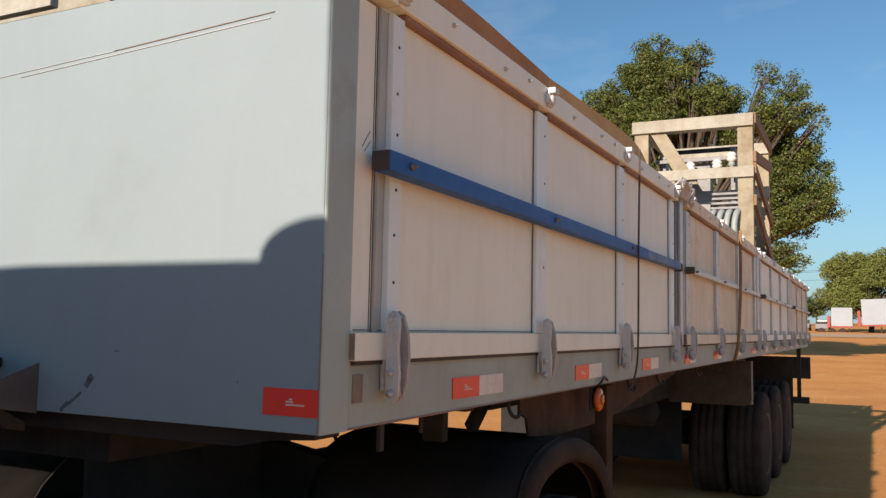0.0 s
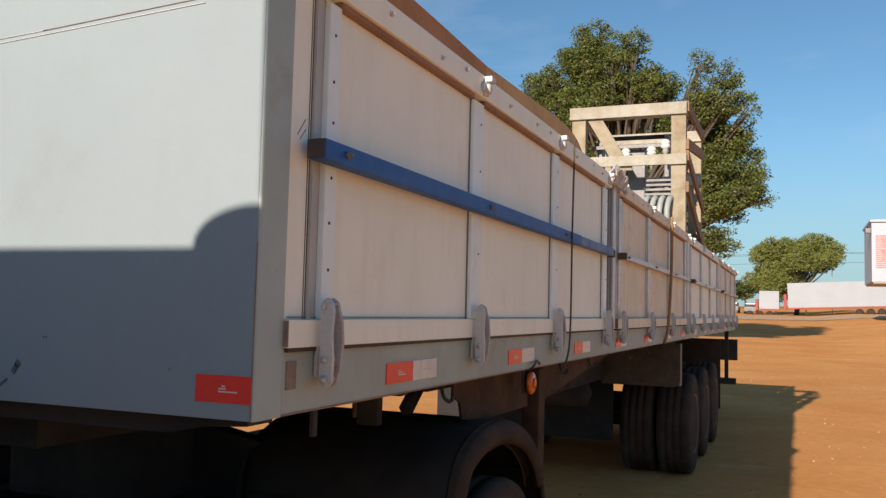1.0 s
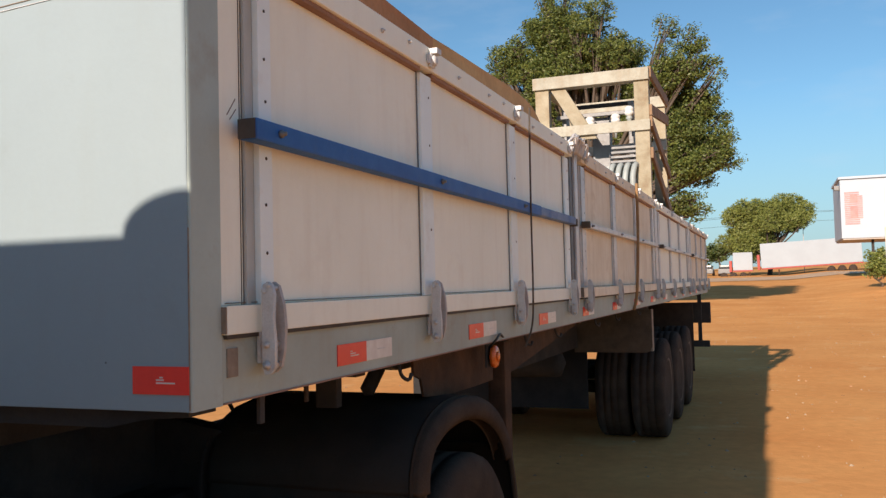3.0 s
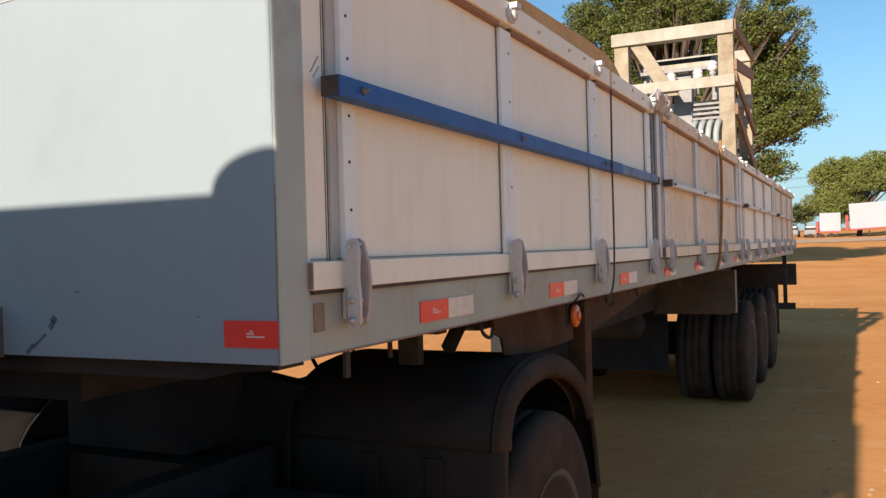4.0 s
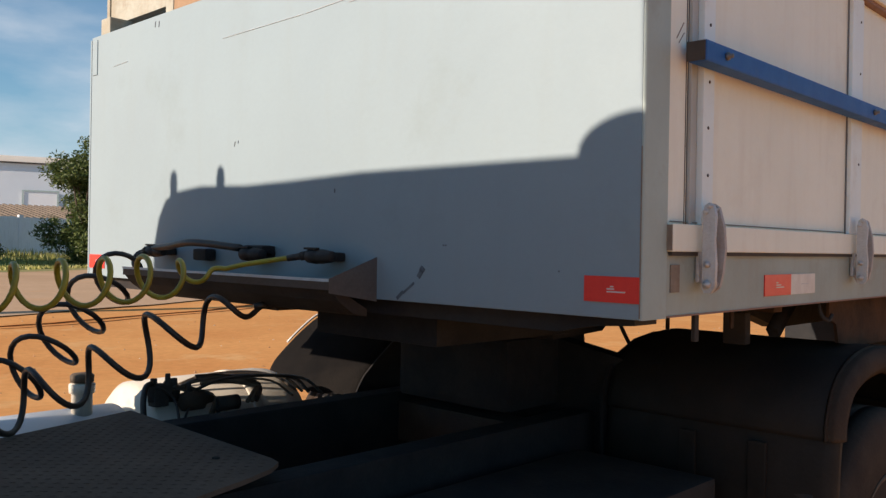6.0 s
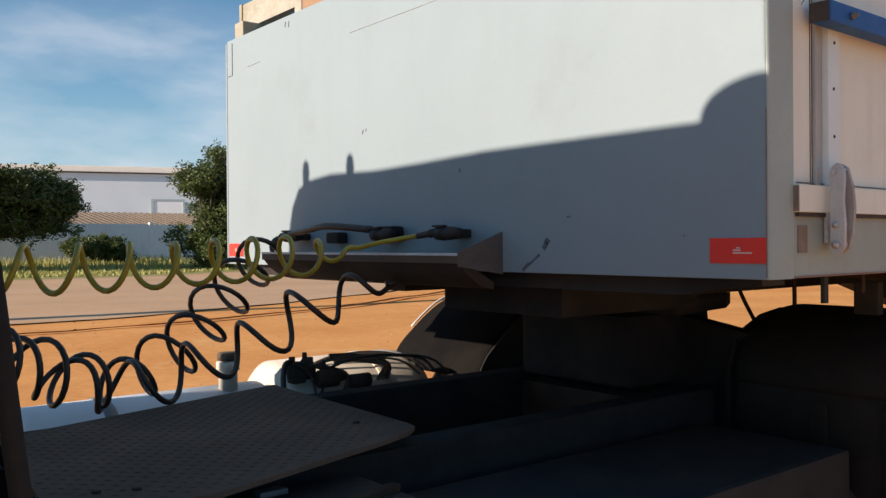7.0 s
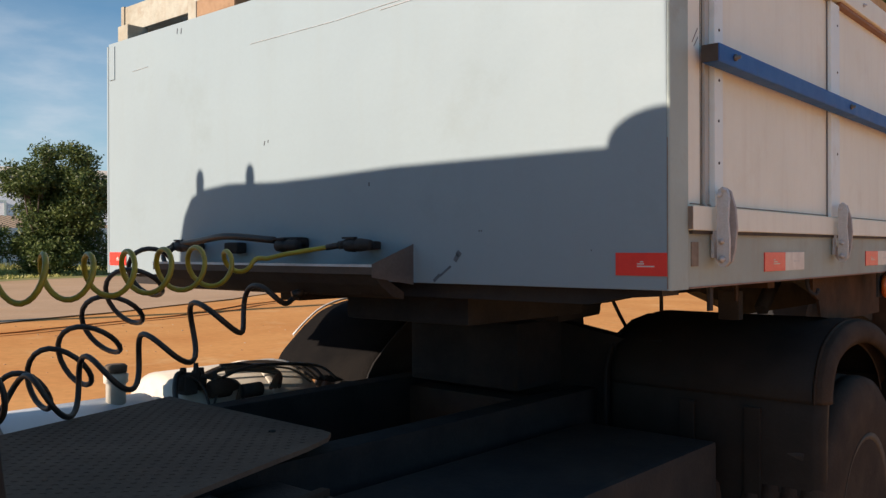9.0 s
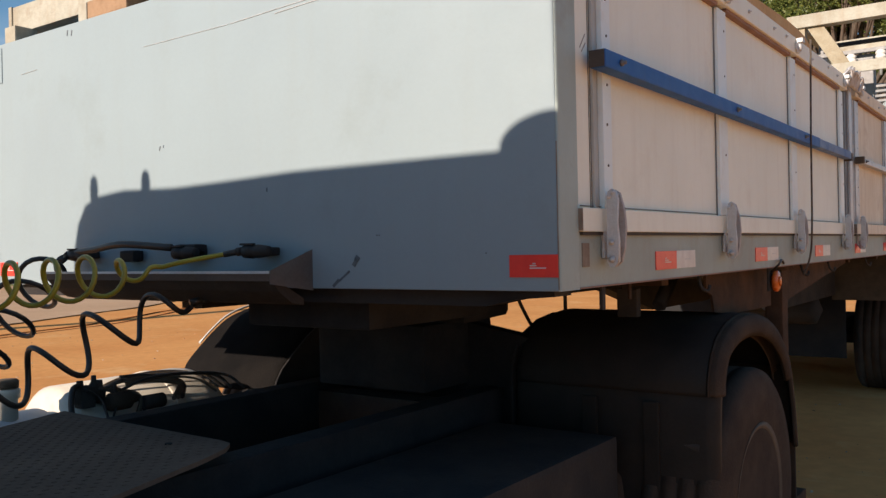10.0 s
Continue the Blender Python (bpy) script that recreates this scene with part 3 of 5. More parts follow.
tree("wall_bush", (-57.5, 16.2), 0.5, 0.06, scatter_blobs(61, 28, (0, 0, 1.4), (0.8, 2.5, 0.95), 0.6), 18000, 0.11, M_LEAFDARK, "low dark bush against the white wall", 62)
tree("leafy_bush", (-48.5, 20.5), 1.4, 0.2, scatter_blobs(9, 36, (0, 0.9, 4.3), (2.4, 3.2, 3.7), 1.25) + scatter_blobs(10, 20, (0, 1.0, 1.5), (2.0, 4.0, 1.0), 0.9), 90000, 0.12, M_LEAFDARK, "tall leafy green bush beside the road", 14, 36)
for k, (x, y, s) in enumerate(((-9, 190, 6), (-4, 200, 5), (-14, 185, 6), (-24, 190, 7), (26, 170, 4.5), (2, 205, 5))):
    tree("far_tree", (x, y), 2.0, 0.25, scatter_blobs(20 + k, 10, (0, 0, s * 0.6), (s * 0.6, s * 0.6, s * 0.35), s * 0.3), 3500, 0.32, M_LEAFDARK, "small far green tree on the horizon", 30 + k)


# ---- what stands round the yard ----
def moved(bm, m):
    bmesh.ops.transform(bm, matrix=m, verts=bm.verts)
    return bm


wall = thing("boundary_wall", (-61, 10, 0), "long low white plastered wall behind the grass", "wall", kind="structure")
for k in range(14):
    part("wall_panel", solid(-61.1, -60.9, -45 + k * 6, -39.06 + k * 6, -0.2, 3.14 - 0.04 * (k % 3)), M_WALL, wall)
    part("pier", solid(-61.16, -60.84, -39.2 + k * 6, -38.9 + k * 6, -0.2, 3.22, bevel=0.02), M_WALL, wall)

shed = thing("warehouse", (-95, 18, 0), "long pale grey warehouse with a flat parapet", "building")
turn_shed = pose(-95, 30, 0, 0, 0, -18) @ Matrix.Translation((95, -30, 0))
part("wall", moved(solid(-118, -95, -14, 60, -0.2, 9.6), turn_shed), M_SHED, shed)
part("parapet", moved(solid(-118.3, -94.7, -14.3, 60.3, 9.601, 10.3, bevel=0.05), turn_shed), M_CREAM, shed, "cream parapet band")
part("gutter", moved(solid(-94.69, -94.6, -14.2, 60.2, 9.50, 9.66), turn_shed), M_STEEL, shed)
door = part("side_door", moved(solid(-94.95, -94.8, 33.4, 36.6, 4.0, 6.6, bevel=0.02), turn_shed), M_DOOR, shed, "bright white panel door")
for y0, y1, z0, z1 in ((33.2, 36.8, 6.601, 6.75), (33.2, 33.39, 4.0, 6.6), (36.61, 36.8, 4.0, 6.6)):
    part("door_frame", moved(solid(-94.79, -94.72, y0, y1, z0, z1), turn_shed), M_GREY, door)
low = thing("tiled_shed", (-70, 12, 0), "low shed with a clay tile roof behind the wall", "building")
part("wall", solid(-80, -66, -40, 34, -0.2, 2.9), M_WALL, low)
for k in range(37):
    y = -39 + k * 2.0
    slope = [(-65.7, 2.98), (-73.5, 4.2), (-73.5, 4.32), (-65.7, 3.10)]
    part("roof_sheet", prism(bmesh.new(), slope, "y", y, y + 1.96), M_ROOF, low)
    for n in range(4):
        a = 0.05 + 0.5 * n
        part("tile_ridge", prism(bmesh.new(), [(x, z + 0.13) for x, z in slope[:2]] + [(x, z + 0.11) for x, z in slope[2:]], "y", y + a, y + a + 0.22), M_ROOF, low)

pole = thing("utility_pole", (-18.6, 0.4, 0), "square tapering concrete utility pole", "pole")
bm = bmesh.new()
prism(bm, [(-0.22, -0.2), (0.22, -0.2), (0.22, 0.2), (-0.22, 0.2)], "z", -0.3, 9.0)
for v in bm.verts:
    if v.co.z > 5:
        v.co.x *= 0.6
        v.co.y *= 0.6
part("shaft", moved(bm, pose(-18.6, 0.4, 0, 2.8, 0, 8)), M_CONCRETE, pole)
rubble = bmesh.new()
for _ in range(260):
    a, r = rnd.random() * 6.28, 1.6 * rnd.random() ** 0.6
    s = rnd.uniform(0.03, 0.10)
    p = Vector((-18.6 + r * math.cos(a), 0.4 + r * math.sin(a), s * 0.3))
    vs = [rubble.verts.new(p + Vector(d) * s * rnd.uniform(0.7, 1.3)) for d in ((1, 0, 0), (-0.5, 0.9, 0), (-0.5, -0.9, 0), (0.1, 0.1, 0.8))]
    for f in ((0, 1, 3), (1, 2, 3), (2, 0, 3)):
        rubble.faces.new([vs[i] for i in f])
single("rubble_heap", rubble, M_CLOD, "loose clods and rubble round the pole's foot", "rubble", kind="stuff")


def far_trailer(x, y, length, high, z0, label, tilt=0.0):
    t = thing("box_trailer", (x, y, height(x, y)), label, "trailer", "far parked trailers")
    z = height(x, y) + z0
    lean = pose(x, y, z, 0, -tilt, 0) @ Matrix.Translation((-x, -y, -z))
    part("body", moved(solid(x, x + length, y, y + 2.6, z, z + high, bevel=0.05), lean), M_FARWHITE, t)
    part("chassis", moved(solid(x, x + length, y + 0.05, y + 2.5, z - 0.16, z - 0.003), lean), M_FARRED, t, "dark red chassis beam")
    for k in range(3):
        part("wheel", moved(lathe(bmesh.new(), [(0.1, y - 0.0), (0.5, y + 0.02), (0.5, y + 0.3), (0.1, y + 0.32)], "y", (x + length - 1.2 - 1.25 * k, 0, z - 0.75), 20), lean), M_RUBBER, t)
    part("headboard", moved(solid(x - 0.5, x - 0.15, y + 0.3, y + 2.3, z - 0.2, z + high * 0.55, bevel=0.05), lean), M_FARRED, t, "dark red front frame")
    part("leg", moved(solid(x + 2.0, x + 2.2, y + 0.3, y + 0.5, z - 1.25, z - 0.28), lean), M_RUST, t)
    return t


far_trailer(0.05, 118, 12.0, 3.2, 1.0, "long white box trailer on a dark red chassis", 2.4)
far_trailer(-3.6, 121, 2.5, 2.4, 0.8, "short white box body parked beyond a trailer")

tower = thing("raised_store", (10.5, 80, height(10, 80)), "white upper storey jutting out with a faded red sign", "building")
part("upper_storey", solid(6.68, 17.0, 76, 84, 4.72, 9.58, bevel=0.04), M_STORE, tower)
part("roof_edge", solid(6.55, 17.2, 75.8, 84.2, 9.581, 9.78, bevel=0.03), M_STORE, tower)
part("soffit", solid(6.78, 16.9, 76.1, 83.9, 4.60, 4.719), M_CONCRETE, tower)
part("lower_storey", solid(10.8, 16.8, 79, 83.8, 0.8, 4.599), M_CONCRETE, tower)
part("pillar", solid(8.95, 9.15, 77, 77.2, 0.8, 4.599), M_STEEL, tower)
part("pillar", solid(10.3, 10.5, 77, 77.2, 0.8, 4.599), M_STEEL, tower)
for k in range(17):
    w = 1.35 if 2 < k < 15 else 1.1
    part("sign_bar", solid(6.98, 6.98 + w, 75.97, 75.99, 5.85 + k * 0.16, 5.95 + k * 0.16), M_PINK, tower, "faded red bar of the sign")
part("sign_block", solid(7.40, 7.95, 75.955, 75.969, 6.4, 7.3), M_PINK, tower)
part("sign_block", solid(7.40, 7.95, 75.955, 75.969, 7.6, 8.3), M_PINK, tower)
part("wall_lamp", solid(6.25, 6.67, 76.1, 76.5, 8.7, 9.1, bevel=0.08), M_GALV, tower)

tank = thing("water_tank", (9.68, 61, height(9.68, 61)), "white round water tank on a slim column", "water tank")
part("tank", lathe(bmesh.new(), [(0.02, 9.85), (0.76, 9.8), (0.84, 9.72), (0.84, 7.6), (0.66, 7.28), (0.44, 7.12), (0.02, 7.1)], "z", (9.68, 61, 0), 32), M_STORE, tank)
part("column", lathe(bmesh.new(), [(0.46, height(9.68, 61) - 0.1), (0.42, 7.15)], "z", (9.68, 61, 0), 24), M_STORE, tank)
part("overflow_pipe", tube(bmesh.new(), [(8.9, 60.6, 1.0), (8.9, 60.6, 5.6), (9.5, 60.7, 5.65)], 0.04, 6), M_STEEL, tank)
wall2 = thing("yard_wall", (7.5, 45, height(7, 45)), "weathered pale concrete yard wall", "wall", kind="structure")
for k in range(9):
    a, c = Vector((7.32 + 1.5 * k, 52 - 1.6 * k, 0)), Vector((7.32 + 1.5 * (k + 1), 52 - 1.6 * (k + 1), 0))
    z = height(a.x, a.y)
    m = pose(a.x, a.y, z, 0, 0, math.degrees(math.atan2(c.y - a.y, c.x - a.x)))
    part("wall_panel", moved(solid(0.0, 2.19, -0.08, 0.08, -0.3, 3.35 + 0.06 * (k % 2)), m), M_YARD, wall2)
    if k in (0, 3, 6):
        part("pier", moved(solid(-0.16, 0.16, -0.12, 0.12, -0.3, 3.48, bevel=0.02), m), M_YARD, wall2)
tree("wall_shrub", (7.2, 56), 0.5, 0.06, scatter_blobs(41, 10, (0, 0, 1.5), (0.5, 0.5, 0.9), 0.5), 3000, 0.12, M_LEAFPALE, "small shrub at the end of a concrete wall", 45)
lamp_post = thing("yard_light_pole", (5.5, 126, height(5.5, 126)), "slim grey light pole with crossarms", "pole")
hp = height(5.5, 126)
part("shaft", solid(5.46, 5.54, 126, 126.08, hp, hp + 8.6, bevel=0.02), M_CONCRETE, lamp_post)
part("crossarm", solid(4.4, 6.7, 125.95, 126.05, hp + 8.2, hp + 8.26), M_CONCRETE, lamp_post)
part("crossarm", solid(4.7, 6.4, 125.95, 126.05, hp + 6.9, hp + 6.95), M_CONCRETE, lamp_post)
for z, sag in ((8.33, 1.6), (8.2, 1.9), (7.0, 1.5)):
    part("power_line", tube(bmesh.new(), spline([(-90, 124, hp + z + 2), (-40, 121, hp + z - sag), (5.5, 126, hp + z), (40, 117, hp + z - sag), (70, 116, hp + z + 1)], 40), 0.025, 4), M_HOSE, lamp_post, "thin black overhead line")
for k, (x, y) in enumerate(((-4.8, 125), (-7.5, 130))):
    car = thing("parked_car", (x, y, height(x, y)), "small pale car parked in the far yard", "car", "far cars")
    z = height(x, y)
    part("body", solid(x - 0.85, x + 0.85, y - 2, y + 2, z + 0.3, z + 0.95, bevel=0.12), M_GALV, car)
    part("cabin", solid(x - 0.75, x + 0.75, y - 1.2, y + 1.3, z + 0.95, z + 1.5, bevel=0.2), M_GLASS, car)
    for sx in (-0.8, 0.8):
        for sy in (-1.3, 1.3):
            part("wheel", lathe(bmesh.new(), [(0.05, -0.1), (0.32, -0.1), (0.32, 0.1), (0.05, 0.1)], "x", (x + sx, y + sy, z + 0.32), 16), M_RUBBER, car)


# ---- the semi-trailer ----
LONG = 14.6
trailer = thing("semi_trailer", (-1.3, 7.5, 0), "long flatbed semi-trailer with white drop-side boards", "semi-trailer")
POSTS = [0.232, 1.226, 2.24, 3.31]    # uprights of the first board
BOARDS = [(0.099, 3.40), (3.62, 7.22), (7.40, 10.90), (11.08, 14.54)]

panel = part("front_panel", solid(-2.6, -0.007, 0.0, 0.035, B, B + 0.984, bevel=0.003), M_FRONT, trailer, "smooth white front bulkhead, its paint dimmed against the sun")
for x0, z0, x1, z1, w in ((-0.62, 0.856, -0.15, 0.882, 0.0015), (-1.15, 0.832, -0.60, 0.857, 0.0010), (-1.6, 0.828, -1.16, 0.832, 0.0008), (-2.40, 0.840, -2.28, 0.844, 0.0006), (-0.95, 0.829, -0.16, 0.870, 0.0012)):
    part("seam", prism(bmesh.new(), [(x0, B + z0), (x1, B + z1), (x1, B + z1 + w), (x0, B + z0 + w)], "y", -0.0025, -0.0002), M_STAIN if w > 0.0013 else M_ALU, panel, "thin brown seam line")

for x0, x1 in ((-0.141, -0.006), (-2.59, -2.455)):
    tag = part("reflector", solid(x0, x1, -0.003, -0.0005, B + 0.034, B + 0.089), M_RED, panel, "red reflective strip")
    for dx, w, z in ((0.058, 0.045, 0.055), (0.058, 0.018, 0.061), (0.066, 0.008, 0.066)):
        part("print", solid(x0 + dx, x0 + dx + w, -0.004, -0.0031, B + z, B + z + 0.003), M_MARK, tag)
# scuffs and small holes in the paint
for x, z, w, h, lean in ((-0.648, 0.074, 0.013, 0.022, 35), (-0.640, 0.086, 0.016, 0.014, 40), (-0.690, 0.036, 0.006, 0.05, 55), (-0.722, 0.016, 0.009, 0.03, 50), (-0.558, 0.149, 0.004, 0.004, 0), (-0.566, 0.149, 0.004, 0.004, 0), (-1.0, 0.30, 0.004, 0.012, 0), (-1.52, 0.47, 0.004, 0.016, 20), (-1.50, 0.475, 0.003, 0.01, 10), (-0.21, 0.095, 0.003, 0.004, 0), (-2.066, 0.953, 0.005, 0.022, 10), (-2.038, 0.949, 0.005, 0.022, 10)):
    part("scuff", moved(solid(-w / 2, w / 2, -0.0015, 0.0, -h / 2, h / 2), pose(x, 0, B + z, 0, lean, 0)), M_SCUFF, panel, "dark blue-grey scuff in the paint")

corner = [(-0.0065, 0.0005), (-0.003, 0.0008), (-0.0006, 0.003), (0.0005, 0.008), (0.0012, 0.050), (0.0010, 0.0965), (-0.035, 0.0965), (-0.035, 0.0365), (-0.0065, 0.0365)]
post = part("corner_post", prism(bmesh.new(), corner, "z", B, B + 1.03), M_GREY, trailer, "grey-green corner post with a rounded front edge")
part("weld_line", solid(-0.0068, -0.0045, -0.0012, 0.0003, B + 0.004, B + 0.36), M_STAIN, post, "thin rusty weld down the corner")
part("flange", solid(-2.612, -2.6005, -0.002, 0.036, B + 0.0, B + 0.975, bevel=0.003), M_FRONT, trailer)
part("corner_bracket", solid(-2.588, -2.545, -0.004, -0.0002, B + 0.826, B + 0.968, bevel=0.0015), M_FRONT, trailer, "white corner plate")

for x0, x1 in ((-0.10, 0.0), (-2.6, -2.5)):
    part("side_beam", solid(x0, x1, 0.097, LONG, B, B + 0.143, bevel=0.006), M_BEAM, trailer, "dusty grey side beam with rust along its foot")
part("rust_edge", solid(0.0003, 0.0022, 0.10, 7.0, B + 0.001, B + 0.005), M_SHADERUST, trailer, "rust line along the beam's foot")
part("patch", solid(0.0, 0.003, 0.112, 0.150, B + 0.055, B + 0.115), M_STAIN, trailer, "bare brown patch of paint loss")
part("deck", solid(-2.499, -0.101, 0.036, LONG, B + 0.09, B + 0.143), M_WOOD, trailer, "plank load deck")
for x in (-0.85, -1.75):
    part("chassis_rail", prism(bmesh.new(), [(3.5, B - 0.10), (4.8, B - 0.42), (LONG, B - 0.42), (LONG, B), (0.3, B), (0.3, B - 0.10)], "x", x - 0.06, x + 0.06), M_STEEL, trailer, "deep dark chassis rail")
for k in range(14):
    y = 0.9 + k * 1.05
    part("cross_member", solid(-2.499, -0.101, y, y + 0.06, B - 0.03, B + 0.089), M_RUST, trailer)
part("skid_plate", solid(-1.75, -0.97, 1.145, 1.35, B - 0.14, B - 0.121, bevel=0.004), M_BLACK, trailer, "greasy kingpin skid plate")
part("front_sill", prism(bmesh.new(), [(-2.50, B - 0.002), (-2.50, B - 0.043), (-0.24, B - 0.043), (-0.15, B - 0.024), (-0.04, B - 0.016), (-0.04, B - 0.002)], "y", 0.04, 0.13), M_TUBE, trailer, "dark sill under the bulkhead")
part("coupler_box", solid(-1.256, -0.72, 0.14, 0.80, B - 0.135, B - 0.031, bevel=0.02), M_BLACK, trailer, "greasy steel coupler plate under the nose")


def hinge_mesh():
    """A drop-side latch: a strap with bolt heads that stands out from the board."""
    bm = bmesh.new()
    strap = [(0.026, 0.066), (0.032, 0.053), (0.046, 0.053), (0.056, 0.066), (0.057, 0.12), (0.053, 0.17), (0.056, 0.225), (0.050, 0.246), (0.040, 0.252), (0.030, 0.246), (0.026, 0.225)]
    prism(bm, strap, "y", -0.026, -0.014)
    for x, z, r in ((0.034, 0.232, 0.006), (0.044, 0.244, 0.005)):
        lathe(bm, [(r, -0.026), (r, -0.031), (r * 0.55, -0.032), (0.001, -0.0325)], "y", (x, 0, z), 8)
    return mesh_of(bm, M_CAST)


def hook_mesh():
    """The worn crescent behind the strap of a latch."""
    moon = [(0.004, 0.075), (0.014, 0.058), (0.035, 0.054), (0.049, 0.066), (0.057, 0.100), (0.061, 0.150), (0.057, 0.200), (0.045, 0.243), (0.032, 0.252), (0.021, 0.244), (0.025, 0.200), (0.019, 0.160), (0.023, 0.120), (0.011, 0.100)]
    return mesh_of(prism(bmesh.new(), moon, "y", 0.012, 0.022), M_HOOK)


def catch_mesh():
    """The hook and loop that holds the board at the top of an upright."""
    bm = bmesh.new()
    box(bm, 0.0485, 0.060, -0.018, 0.018, 0.977, 1.027, 0.004)
    lathe(bm, [(0.017, 0.05), (0.019, 0.066), (0.009, 0.072)], "x", (0, 0.002, 1.000), 12)
    box(bm, 0.050, 0.078, -0.012, 0.030, 1.022, 1.041, 0.003)
    box(bm, 0.049, 0.058, -0.034, 0.0, 0.987, 1.017, 0.003)
    return mesh_of(bm, M_CAST)


def pin_mesh():
    bm = bmesh.new()
    for x, z, r in ((0.040, 0.116, 0.007), (0.038, 0.072, 0.009), (0.040, 0.238, 0.005)):
        lathe(bm, [(r, -0.0135), (r, 0.0115)], "y", (x, 0, z), 10)
    for x, z, r in ((0.039, 0.072, 0.0095), (0.039, 0.116, 0.0075)):
        lathe(bm, [(r, -0.0262), (r, -0.031), (r * 0.55, -0.032), (r * 0.5, -0.036), (0.001, -0.0361)], "y", (x, 0, z), 8)
    box(bm, 0.003, 0.012, -0.012, 0.011, 0.075, 0.200, 0.003)
    return mesh_of(bm, M_ALU)


HINGE, HOOK, CATCH, PIN = hinge_mesh(), hook_mesh(), catch_mesh(), pin_mesh()
BOLT = mesh_of(lathe(bmesh.new(), [(0.009, 0.0), (0.009, 0.006), (0.005, 0.007), (0.005, 0.015), (0.001, 0.016)], "x", (0, 0, 0), 8), M_GALV)
RAILBOLT = mesh_of(lathe(bmesh.new(), [(0.007, 0.0), (0.007, 0.005), (0.003, 0.006), (0.003, 0.011), (0.001, 0.012)], "x", (0, 0, 0), 8), M_CAST)
HOLE = mesh_of(lathe(bmesh.new(), [(0.0038, 0.0), (0.0038, 0.002), (0.001, 0.0021)], "x", (0, 0, 0), 8), M_DARK)


def side_board(y0, y1, paint, old):
    """One drop-side: a bottom plank, two sheets between uprights, a top rail with a painted shade strip, latches and
    catches.
    """
    name = "weathered cream drop-side board" if old else "white painted drop-side board"
    start = y0 + 0.006 if old else y0
    board = part("side_board", solid(-0.022, -0.004, start, y1 - 0.006, B + 0.204, B + 0.9325), paint, trailer, name)
    part("bottom_plank", solid(-0.02, 0.03 if old else 0.014, y0, y1, B + 0.1435, B + 0.2035, bevel=0.003), paint, board)
    part("edge_strip", solid(-0.003, 0.0015, start + 0.014, y1 - 0.02, B + 0.2075, B + 0.2095), M_STAIN, board)
    # Dark strip drawn as the shadow below the plank.
    part("plank_foot", solid(-0.01, 0.022 if old else 0.009, y0 + 0.005, y1 - 0.002, B + 0.1345, B + 0.1430), M_DARK, board, "dark strip standing in for shade under the plank")
    part("plank_end", solid(-0.018, 0.0285 if old else 0.0125, y0 - 0.004, y0 - 0.0005, B + 0.146, B + 0.201), M_STAIN, board)
    n = 4
    ys = POSTS if not old else [y0 + 0.14 + k * (y1 - y0 - 0.28) / (n - 1) for k in range(n)]
    ends = [start + 0.014] + [y - 0.01 for y in ys] + [y1]
    for a, b in zip(ends, ends[1:]):
        rail = part("top_rail", solid(-0.02, 0.030, a + 0.0015, b - 0.0015, B + 0.946, B + 1.021, bevel=0.005), paint, board)
        if b - a > 0.3:
            part("rail_lip", solid(-0.02, 0.018, a + 0.05, b - 0.05, B + 0.9335, B + 0.9455), M_SHADERUST, rail, "brown strip for the reddish shade under the rail")
    for k, y in enumerate(ys):
        w = 0.048 if not old else 0.062 if k not in (0, n - 1) else 0.055
        first = not old and k == 0
        up = part("upright", solid(-0.004, 0.012, y - (0.004 if first else w), y + w, B + 0.204, B + 0.9325, bevel=0.003), M_ALU if old else M_POST, board)
        if first:
            part("channel", prism(bmesh.new(), [(-0.0038, 0.1845), (0.005, 0.1845), (-0.0030, 0.2275), (-0.0038, 0.2275)], "z", B + 0.204, B + 0.9325), M_CHANNEL, board, "recessed channel beside the upright, greyed for its shade")
        else:
            part("edge_strip", solid(-0.003, 0.0010, y - w - 0.0024, y - w - 0.0005, B + 0.204, B + 0.9325), M_GALV, board, "thin dark joint beside the upright")
        if old:
            part("edge_strip", solid(-0.003, 0.005, y - w - 0.028, y - w - 0.0085, B + 0.204, B + 0.9325), M_ALU, board)
        latch = put("latch", HINGE, trailer, pose(0, y, B), "cast grey drop-side latch")
        put("latch_hook", HOOK, latch, pose(0, y, B), "rust-stained crescent hook")
        put("latch_pin", PIN, latch, pose(0, y, B), "dark worn pins of the latch")
        put("catch", CATCH, board, pose(-0.018, y, B - 0.024), "white top catch")
        for z in (0.316, 0.423, 0.527, 0.655, 0.75, 0.86) if k == 0 else (0.42, 0.70, 0.86):
            put("hole", HOLE, up, pose(0.0115, y + 0.021 + 0.002 * math.sin(z * 40), B + z))
        for dy in (0.27, 0.62, 0.82):
            if k < len(ys) - 1:
                put("rail_bolt", RAILBOLT, board, pose(0.030, y + dy * (ys[k + 1] - y), B + 0.984 + 0.012 * math.sin(dy * 9 + k)))
    return board, ys


board, ys = side_board(*BOARDS[0], M_SIDE, False)
part("seam", solid(-0.0039, -0.0025, 0.1745, 0.1760, B + 0.204, B + 0.9325), M_DARK, board, "dark upright joint")
part("seam", solid(-0.0039, -0.0025, 0.1822, 0.1834, B + 0.204, B + 0.9325), M_DARK, board)
rnd4 = random.Random(21)
for y, z, w, h, lean in ((0.146, 0.625, 0.0012, 0.05, -38), (0.152, 0.61, 0.0010, 0.035, -42)):
    part("scratch", moved(solid(-0.0039, -0.0032, -w, w, -h / 2, h / 2), pose(0, y, B + z, lean, 0, 0)), M_STAIN, board, "thin dark scratch")
